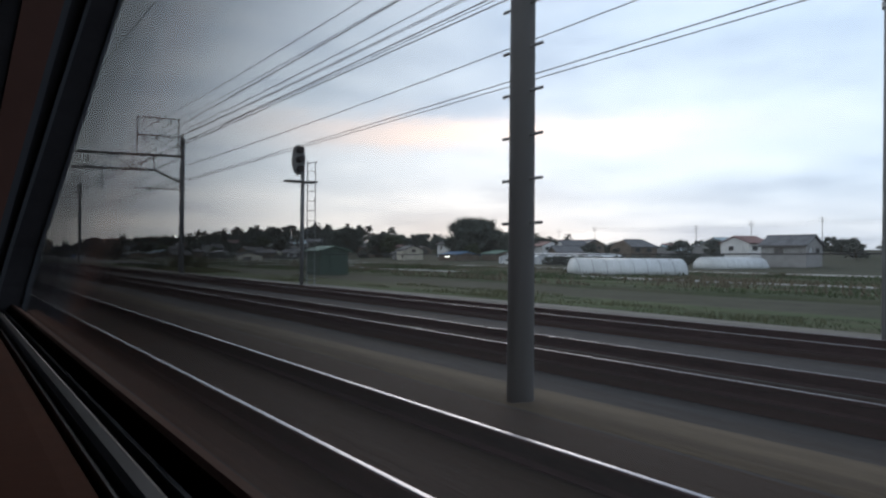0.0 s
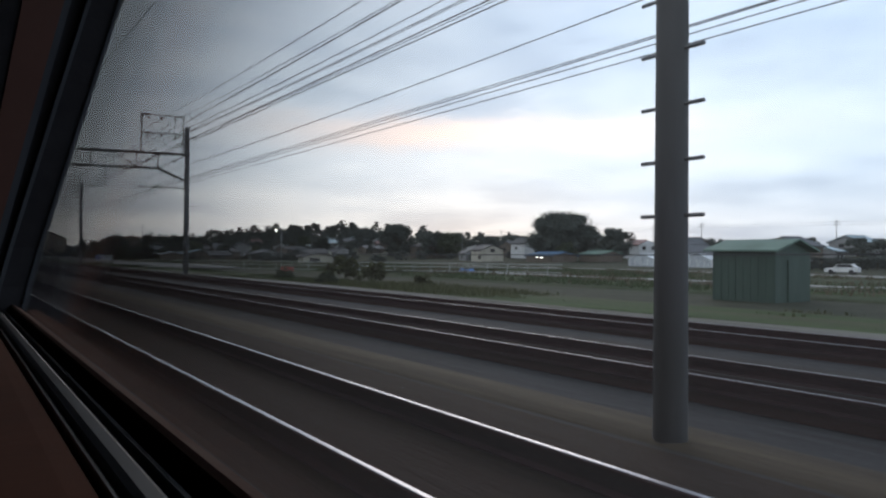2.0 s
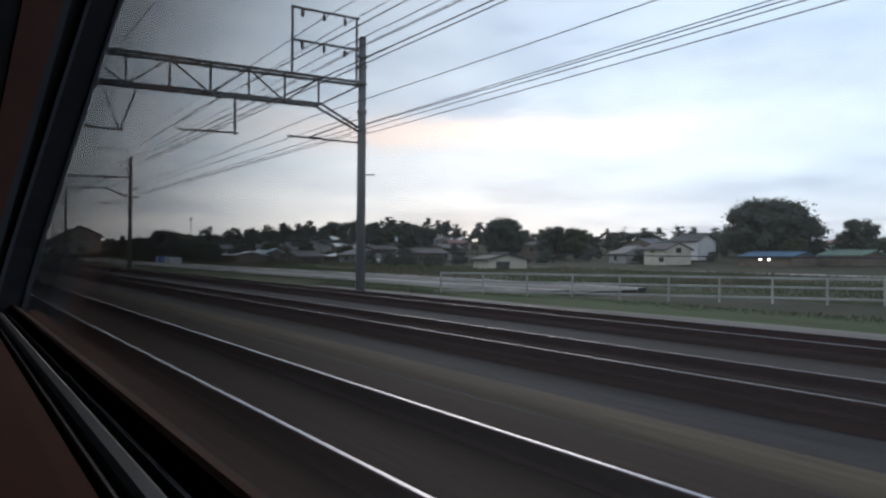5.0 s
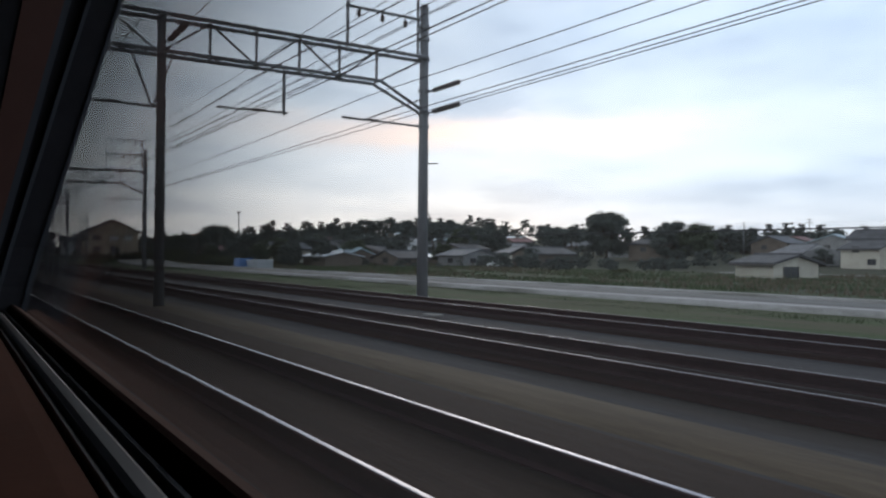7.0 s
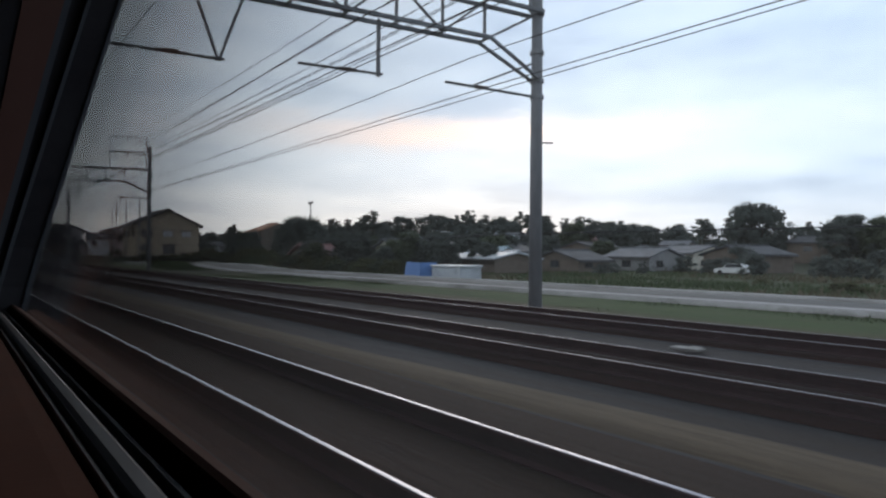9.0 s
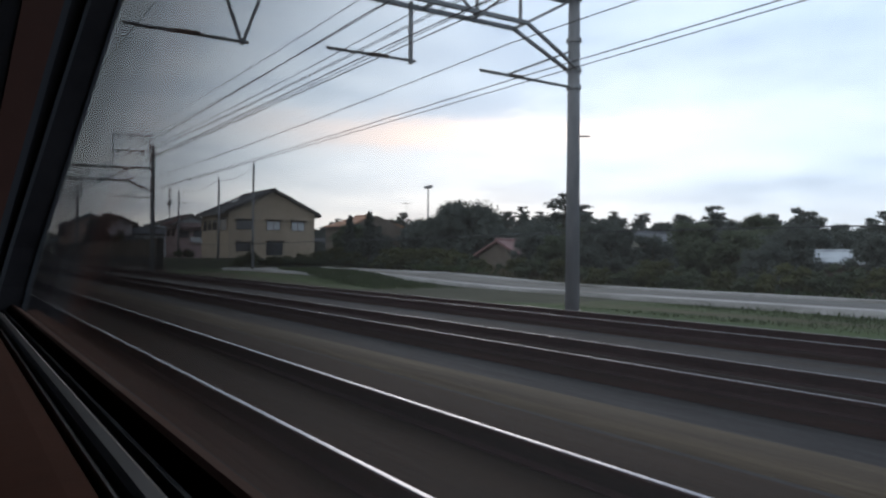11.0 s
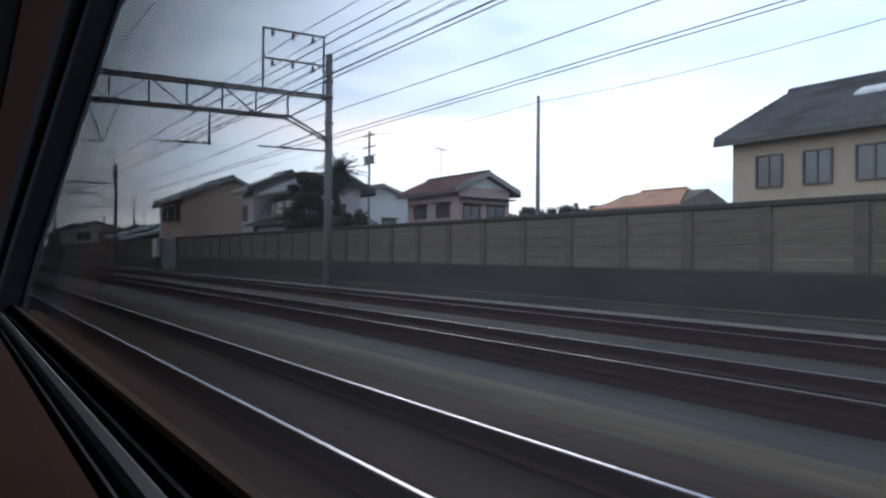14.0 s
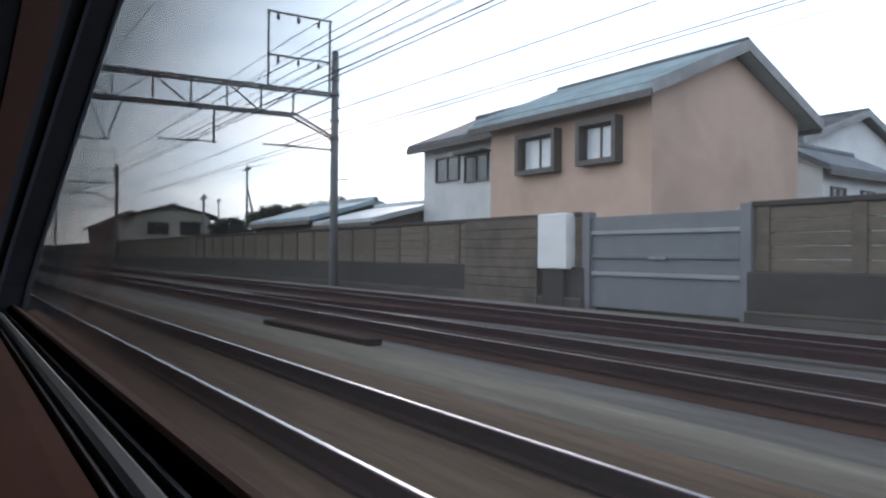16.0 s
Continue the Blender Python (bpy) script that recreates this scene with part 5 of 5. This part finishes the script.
def guard_fence(a, b):
    run = math.hypot(b[0] - a[0], b[1] - a[1])
    t = thing("white_rail_fence", "white painted three-rail fence along the field road", "fence", pose(a[0], a[1], 0, 0, 0, math.degrees(math.atan2(a[0] - b[0], b[1] - a[1]))))
    for z in (-0.58, -0.10, 0.30):
        part("fence_rail", Geo().box(-0.04, 0.04, 0, run, z - 0.05, z + 0.05, 0.01), M["fence_paint"], t)
    y = 0.0
    while y <= run:
        part("fence_post", Geo().box(0.04, 0.12, y - 0.04, y + 0.04, -0.95, 0.36), M["fence_paint"], t)
        y += 2.2


def car(x, y, z, turn, mat, label):
    t = thing("parked_car", label, "car", pose(x, y, z, 0, 0, turn), "parked cars")
    prof = [(-2.1, 0.3), (2.1, 0.3), (2.15, 0.62), (1.95, 0.82), (0.95, 0.92), (0.45, 1.42), (-1.25, 1.46), (-1.85, 0.98), (-2.12, 0.9)]
    part("body", Geo().prism([(a, -0.82, b) for a, b in prof], [(a, 0.82, b) for a, b in prof]), M[mat], t)
    for s in (-1, 1):
        part("side_window", Geo().prism([(a, s * 0.825, b) for a, b in ((0.75, 0.95), (0.38, 1.36), (-1.2, 1.39), (-1.65, 0.99))], [(a, s * 0.84, b) for a, b in ((0.75, 0.95), (0.38, 1.36), (-1.2, 1.39), (-1.65, 0.99))]), M["window_glass"], t)
        for wx in (-1.3, 1.3):
            part("wheel", Geo().tube((wx, s * 0.66, 0.31), (wx, s * 0.86, 0.31), 0.31, n=14), M["rubber"], t)


shed(30.7, 62.6)
tunnel(65.6, 54.3, 13.2, 4.6, 2.0, 63)
tunnel(122, 76, 13, 6, 2.3, 75)
glasshouse(131, 113, 5, 0)
guard_fence((20.5, 141.3), (54.0, 98.5))
farm = house("low farm shed with a blue and green sheet roof", 143, 191, -0.6, 9, 12, 2.0, 2.9, -6, "umber", "roof_blue", name="farm_shed", group="")
for u in (-1.4, 0.6):
    part("lit_lamp", Geo().box(-4.75, -4.55, u - 0.22, u + 0.22, 1.35, 1.65, 0.03), M["lamp_white"], farm, "glowing lamp under the eaves")
house("low farm shed with a green sheet roof", 152, 180, -0.2, 8, 9, 2.1, 3.0, -6, "umber", "roof_green", name="farm_shed", group="")
house("small cream garage with a grey tiled roof", 71.2, 196.6, -0.95, 7.0, 4.6, 1.6, 2.35, -8, "cream", "roof_dark", [("-y", 0.2, 0.1, 2.4, 1.2, False, False)], name="garage", group="")
house("cream two-storey house with brown side wing", 139, 215.5, -0.6, 7.5, 7.5, 3.7, 5.1, -12, "cream", "roof_dark", [("-x", 0.3, 3.0, 1.4, 1.1, False, False), ("-x", 0.7, 0.7, 1.6, 1.1, False, False), ("-y", 0.4, 2.9, 1.5, 1.1, False, False)])
house("low work shed with a pale sheet roof and blue cover", 56, 270, -0.95, 7, 9, 1.8, 2.5, 0, "umber", "roof_pale", name="work_shed", group="")
house("low work shed with a grey sheet roof", 94, 291, -0.95, 8, 14, 1.7, 2.4, 0, "umber", "roof_pale", name="work_shed", group="")
house("white gabled house beside a huge tree", 165, 226, 0.5, 7, 8, 5.2, 7.0, -5, "white", "roof_dark", [("-x", 0.3, 3.0, 1.2, 1.0, False, False)])
for x, y, w, d, e, wm, rm, al in ((71, 271, 7, 8, 1.8, "umber", "roof_dark", "x"), (68, 286, 7, 8, 2.0, "umber", "roof_teal", "y"), (82, 298, 8, 10, 2.6, "umber", "roof_dark", "x"), (88, 272, 9, 8, 2.3, "greywall", "roof_grey", "y"), (100, 262, 9, 9, 2.8, "umber", "roof_dark", "x"), (110, 279, 9, 10, 3.0, "cream", "roof_grey", "y"), (77, 315, 9, 9, 3.2, "umber", "roof_dark", "x"), (96, 318, 9, 9, 3.6, "greywall", "roof_grey", "y"), (112, 305, 9, 10, 3.6, "umber", "roof_dark", "x")):
    house("low " + {"umber": "brown", "greywall": "grey", "cream": "cream"}[wm] + " house with a weathered " + rm[5:] + " roof among hedges", x, y, land(x, y) - 0.1, w, d, e, e + 1.2, (x * 7) % 24 - 12, wm, rm, [("-y", 0.2, 0.8, 1.6, 1.0, False, False), ("-x", 0.4, 0.8, 1.6, 1.0, False, False)], along=al, group="town houses")
house("low house with a dull red roof behind the hedge", 44.5, 297.5, -0.4, 5, 5, 1.7, 2.9, 8, "umber", "roof_red", [], along="x")
house("grey-roofed house behind the hedge", 57, 292, -0.5, 7, 7, 2.8, 3.9, -6, "cream", "roof_grey", [("-y", 0.25, 0.9, 1.5, 1.0, False, False)], along="x")
car(79.5, 251.7, -0.95, 95, "white_paint", "small white car parked beyond the road")
car(108, 124, -0.95, 90, "white_paint", "small white van parked near the greenhouses")
car(103, 92, -0.95, 100, "white_paint", "small white car parked on the field road")
t = thing("covered_stack", "blue tarpaulin cover over stacked goods beside the road", "tarpaulin", pose(33.9, 253.2, -0.8))
part("cover", Geo().prism([(-1, -1.3, 0), (1, -1.3, 0), (1, 1.3, 0), (-1, 1.3, 0)], [(-0.85, -1.15, 1.35), (0.85, -1.15, 1.4), (0.8, 1.1, 1.3), (-0.8, 1.1, 1.42)]), M["blue_tarp"], t)
t = thing("storage_container", "pale grey storage container with a rounded lid", "container", pose(34.9, 249.4, -0.8))
part("container_body", Geo().box(-1.1, 1.1, -2.0, 2.0, 0, 1.0, 0.05), M["roof_pale"], t)
part("container_lid", Geo().box(-1.2, 1.2, -2.1, 2.1, 1.0, 1.2, 0.08), M["film"], t)
t = thing("field_cover", "low blue plastic cover lying in the field", "cover", pose(53, 114, -0.85))
part("cover_sheet", Geo().prism([(-0.7, -0.9, 0), (0.7, -0.9, 0), (0.7, 0.9, 0), (-0.7, 0.9, 0)], [(-0.5, -0.7, 0.4), (0.5, -0.7, 0.45), (0.5, 0.7, 0.35), (-0.5, 0.7, 0.5)]), M["blue_tarp"], t)
t = thing("warning_board", "faded red warning board low beside the field fence", "board", pose(29.2, 114.0, -0.75))
part("board_face", Geo().box(-0.05, 0.05, -1.5, 1.5, 0.12, 0.62, 0.02), M["red_paint"], t)
for y in (-1.2, 1.2):
    part("board_leg", Geo().box(0.05, 0.12, y - 0.05, y + 0.05, -0.1, 0.6), M["galv"], t)


# ---- town behind the fields ----
rt = random.Random(41)
spots = []
tries = 0
while len(spots) < 74 and tries < 4000:
    tries += 1
    x, y = rt.uniform(98, 252), rt.uniform(20, 600)
    if x < 150 and 100 < y < 215 or x < 135 and y < 110 or x < 118 and 215 < y < 330:
        continue
    if any((x - a) ** 2 + (y - b) ** 2 < 15 ** 2 for a, b in spots) or (x - 157) ** 2 + (y - 200) ** 2 < 20 ** 2 or (x - 145) ** 2 + (y - 282) ** 2 < 14 ** 2:
        continue
    spots.append((x, y))
for i, (x, y) in enumerate(spots):
    two = rt.random() < 0.62
    eave = rt.uniform(4.2, 4.9) if two else rt.uniform(2.4, 2.8)
    wide, deep = rt.uniform(7, 10), rt.uniform(8, 12)
    wall = rt.choice(["white", "greywall", "greywall", "greywall", "umber", "umber", "umber", "greywall", "umber"])
    roof = rt.choice(["roof_grey", "roof_grey", "roof_dark", "roof_dark", "roof_grey", "roof_red", "roof_teal"])
    names = {"white": "white", "cream": "cream", "greywall": "grey", "umber": "brown", "mauve": "mauve", "tan": "tan"}
    wz = 2.8 if two else 0.8
    house(("two-storey " if two else "single-storey ") + names[wall] + " house with a " + roof[5:] + " tiled roof among trees", x, y, land(x, y) - 0.2, wide, deep, eave, eave + rt.uniform(1.3, 2.0), rt.uniform(-30, 30), wall, roof,
          [("-y", 0.15, wz, 1.7, 1.2, rt.random() < 0.15, False), ("-y", 0.6, wz, 1.6, 1.2, False, False), ("-x", 0.3, wz, 1.8, 1.2, False, False)], along=rt.choice("xy"), hip=rt.choice([0, 0, 1.6]), group="town houses")


# ---- masts, poles, signals, lamps ----
def utility_pole(x, y, z0, top, arms=2, turn=0.0, label="grey concrete utility pole with crossarms"):
    t = thing("utility_pole", label, "pole", pose(x, y, z0, 0, 0, turn), "utility poles")
    part("shaft", Geo().tube((0, 0, -0.3), (0, 0, top - z0), 0.13, 0.085, 9), M["pole_concrete"], t, "", True)
    for k in range(arms):
        z = top - z0 - 0.5 - 0.9 * k
        part("crossarm", Geo().box(-0.05, 0.05, -0.95, 0.95, z, z + 0.1), M["galv"], t)
        for u in (-0.8, -0.35, 0.35, 0.8):
            part("insulator", Geo().tube((0, u, z + 0.1), (0, u, z + 0.28), 0.05, 0.03, 6), M["insulator"], t)
    return t


def cable(a, b, sag=0.6, r=0.014, label="thin dark cable between utility poles"):
    g = Geo()
    n = 10
    pts = [Vector(a).lerp(Vector(b), i / n) - Vector((0, 0, sag * 4 * (i / n) * (1 - i / n))) for i in range(n + 1)]
    for p, q in zip(pts, pts[1:]):
        g.tube(p, q, r, n=4)
    tagged(part("utility_cable", g, M["wire"]), label, "cable", "utility cables")


far = [(200 + 5 * math.sin(i * 1.7), 10 + 27 * i + 6 * math.sin(i * 2.3)) for i in range(12)]
for x, y in far:
    utility_pole(x, y, land(x, y), 12.5 + 0.4 * math.sin(x + y), 2)
for (x0, y0), (x1, y1) in zip(far, far[1:]):
    for dz in (0.4, 1.2):
        cable((x0, y0, 12.2 - dz), (x1, y1, 12.2 - dz), 0.4, 0.025)
near_poles = [(22.1, 307.3, 9.2), (22.6, 318.5, 9.0), (24.6, 341.2, 9.4), (30.4, 369.0, 12.2), (21.2, 419.0, 8.95)]
for k, (x, y, top) in enumerate(near_poles):
    pole = utility_pole(x, y, land(x, y), top, 0 if k < 3 else 1)
    if k == 3:
        for dz in (1.5, 2.3, 3.0):
            part("crossarm", Geo().box(-0.05, 0.05, -1.1, 1.1, top - land(x, y) - dz, top - land(x, y) - dz + 0.1), M["galv"], pole)
        for u in (-0.42, 0.42):
            part("transformer", Geo().tube((0, u, top - land(x, y) - 2.9), (0, u, top - land(x, y) - 2.35), 0.24, n=12), M["greywall"], pole, "grey pole transformer")
    if k == 4:
        part("stay_strut", Geo().tube((-0.2, -4.2, 0.0), (0, 0, 6.6), 0.10, 0.08, 8), M["pole_concrete"], pole)
utility_pole(30.9, 457.2, 0.6, 8.95, 1)
utility_pole(17.3, 418.3, 0.6, 6.15, 1)
for (x0, y0, z0), (x1, y1, z1) in zip(near_poles, near_poles[1:] + [(15.5, 490.0, 9.0)]):
    cable((x0, y0, z0 - 0.3), (x1, y1, z1 - 0.3), 0.4)


def flood_mast(x, y, top):
    z0 = land(x, y)
    t = thing("floodlight_mast", "slim grey floodlight mast with a crossbar of lamps", "mast", pose(x, y, z0))
    part("shaft", Geo().tube((0, 0, -0.2), (0, 0, top - z0 - 0.3), 0.20, 0.10, 9), M["galv"], t, "", True)
    part("crossbar", Geo().box(-0.06, 0.06, -1.0, 1.0, top - z0 - 0.5, top - z0 - 0.38), M["galv"], t)
    for u in (-0.8, -0.3, 0.3, 0.8):
        part("floodlight", Geo().box(-0.15, 0.15, u - 0.2, u + 0.2, top - z0 - 0.38, top - z0, 0.03), M["galv"], t)


flood_mast(63.6, 340.6, 12.55)


def colour_signal(x, y, top, head_y=0.0):
    t = thing("railway_signal", "railway colour-light signal on a ladder post with a grey oval head", "signal", pose(x, y, 0))
    part("post", Geo().tube((0, 0, -0.6), (0, 0, top - 0.1), 0.09, 0.08, 9), M["galv"], t, "", True)
    head = Geo()
    n = 18
    ring = lambda yy: [(-0.20 + 0.30 * math.cos(2 * math.pi * i / n), yy, top - 0.62 + 0.64 * math.sin(2 * math.pi * i / n)) for i in range(n)]
    h = part("signal_head", Geo().prism(ring(-0.05), ring(0.02)), M["greywall"], t, "grey oval backboard")
    for k in range(3):
        z = top - 0.22 - 0.40 * k
        part("lens_hood", Geo().tube((-0.20, -0.05, z), (-0.20, -0.32, z + 0.02), 0.13, 0.13, 10), M["rubber"], h)
    part("platform", Geo().box(-0.75, 0.55, -0.3, 0.3, top - 1.55, top - 1.49), M["galv"], t)
    for s in (-0.18, 0.18):
        part("ladder_rail", Geo().tube((0.45 + s, 0.1, -0.3), (0.45 + s, 0.1, top - 0.6), 0.022, n=5), M["galv"], t)
    z = 0.1
    while z < top - 0.7:
        part("ladder_rung", Geo().tube((0.27, 0.1, z), (0.63, 0.1, z), 0.014, n=5), M["galv"], t)
        z += 0.42
    part("hand_loop", Geo().tube((0.27, 0.1, top - 0.7), (0.75, 0.3, top - 0.6), 0.02, n=5).tube((0.63, 0.1, top - 0.7), (0.75, 0.3, top - 0.6), 0.02, n=5), M["galv"], t)


colour_signal(12.15, 27.2, 5.75)
colour_signal(4.5, 201.2, 5.4)


def street_lamp(x, y, top, glow):
    z0 = land(x, y)
    t = thing("street_lamp", "street lamp on a slim pole, already lit at dusk", "lamp", pose(x, y, z0), "street lamps")
    part("pole", Geo().tube((0, 0, -0.2), (0, 0, top - z0), 0.07, 0.05, 8), M["galv"], t, "", True)
    part("arm", Geo().tube((0, 0, top - z0), (-0.7, -0.2, top - z0 + 0.1), 0.03, n=6), M["galv"], t)
    part("lamp_head", Geo().ball((-0.8, -0.2, top - z0 + 0.08), 0.16, 8, 0.7), M[glow], t, "glowing lamp head")


street_lamp(33.2, 125.4, 3.95, "lamp_white")
street_lamp(19.1, 495.7, 8.2, "lamp_orange")


def antenna(x, y, z0, top):
    t = thing("roof_antenna", "thin television antenna mast with short rods", "antenna", pose(x, y, z0, 0, 0, 25))
    part("mast", Geo().tube((0, 0, 0), (0, 0, top - z0), 0.025, n=6), M["galv"], t)
    part("boom", Geo().tube((-0.9, 0, top - z0 - 0.15), (0.9, 0, top - z0 - 0.15), 0.015, n=5), M["galv"], t)
    for i in range(8):
        part("rod", Geo().tube((-0.85 + i * 0.24, -0.35, top - z0 - 0.15), (-0.85 + i * 0.24, 0.35, top - z0 - 0.15), 0.01, n=4), M["galv"], t)


antenna(29.0, 356.0, 6.3, 9.0)
antenna(45.0, 318.0, 0.5, 7.6)
for x, y, s in ((19.2, 408, 0.44), (21.5, 412, 0.46), (24, 405, 0.5), (20.2, 403, 0.36), (26, 415, 0.55), (17.6, 413, 0.36)):
    plant(broad[int(y) % 3], x, y, s, 1.0, 0.4, "dense dark garden tree behind the wall")
# houses beyond the salmon one
house("low building with a teal sheet roof behind the wall", 17.4, 394.0, 0.5, 6.0, 7.0, 2.4, 3.25, 0, "umber", "roof_teal", name="store", group="")
house("long store with a pale sheet roof behind the wall", 17.2, 387.0, 0.5, 5.6, 4.6, 2.1, 2.8, 0, "umber", "roof_pale", name="store", group="")
house("cream two-storey house with dark windows behind the wall", 18.2, 435.5, 0.5, 7.2, 9.0, 4.4, 5.25, 0, "cream", "roof_dark", [("-y", 0.15, 2.5, 2.0, 1.2, False, False), ("-y", 0.58, 2.5, 2.0, 1.2, False, True)])
house("dark house with a grey roof far along the wall", 18.5, 456.0, 0.5, 7.0, 9.0, 3.9, 5.6, 0, "umber", "roof_dark", [])
house("white house with a wide grey tiled gable roof", 35.5, 379.4, 0.5, 11.0, 8.0, 5.74, 7.5, 0, "white", "roof_grey", [("-x", 0.5, 3.0, 1.2, 0.9, False, False), ("-y", 0.10, 3.2, 1.7, 1.1, False, True), ("-y", 0.5, 3.2, 1.7, 1.1, False, True)], tiles=True)
house("low white house wing with a grey tiled roof", 28.0, 373.7, 0.5, 5.2, 3.0, 3.99, 4.78, 0, "white", "roof_grey", [("-y", 0.1, 2.3, 1.1, 1.0, False, False), ("-y", 0.55, 2.3, 1.1, 1.0, True, False)], along="x", over=0.4)


# ---- track furniture ----
def beacon(x, y, turn=0.0):
    t = thing("track_beacon", "pale flat track beacon plate lying between the rails", "beacon", pose(x, y, -0.19, 0, 0, turn), "track beacons")
    part("plate", Geo().box(-0.11, 0.11, -0.24, 0.24, 0, 0.035, 0.01), M["concrete"], t)
    part("cable_box", Geo().box(0.14, 0.26, -0.08, 0.08, -0.02, 0.03, 0.01), M["concrete"], t)


for x, y in ((6.9, 10.7), (9.0, 170.5), (9.0, 340.6), (9.0, 208.8), (9.0, 295.6), (6.76, 37.2), (6.9, 374.3)):
    beacon(x, y)


def crossover(points, label):
    t = thing("point_rails", label, "rail", kind="structure")
    for off in (0.0, 0.14):
        g = Geo()
        for (xa, ya), (xb, yb) in zip(points, points[1:]):
            g.bar((xa + off, ya, -0.09), (xb + off, yb, -0.09), 0.07, 0.13)
        part("check_rail", g, M["rail_rust"], t)


crossover([(9.55, 363.0), (9.1, 368.0), (8.5, 374.0), (7.75, 381.0)], "dark rusted point rails between two tracks")
t = thing("cable_slab", "dark concrete cable slab lying beside the track", "slab", pose(5.45, 371.5, -0.26, 0, 0, 1))
part("slab", Geo().box(-0.18, 0.18, -2.0, 2.0, 0, 0.12, 0.02), M["rusty_ballast"], t)
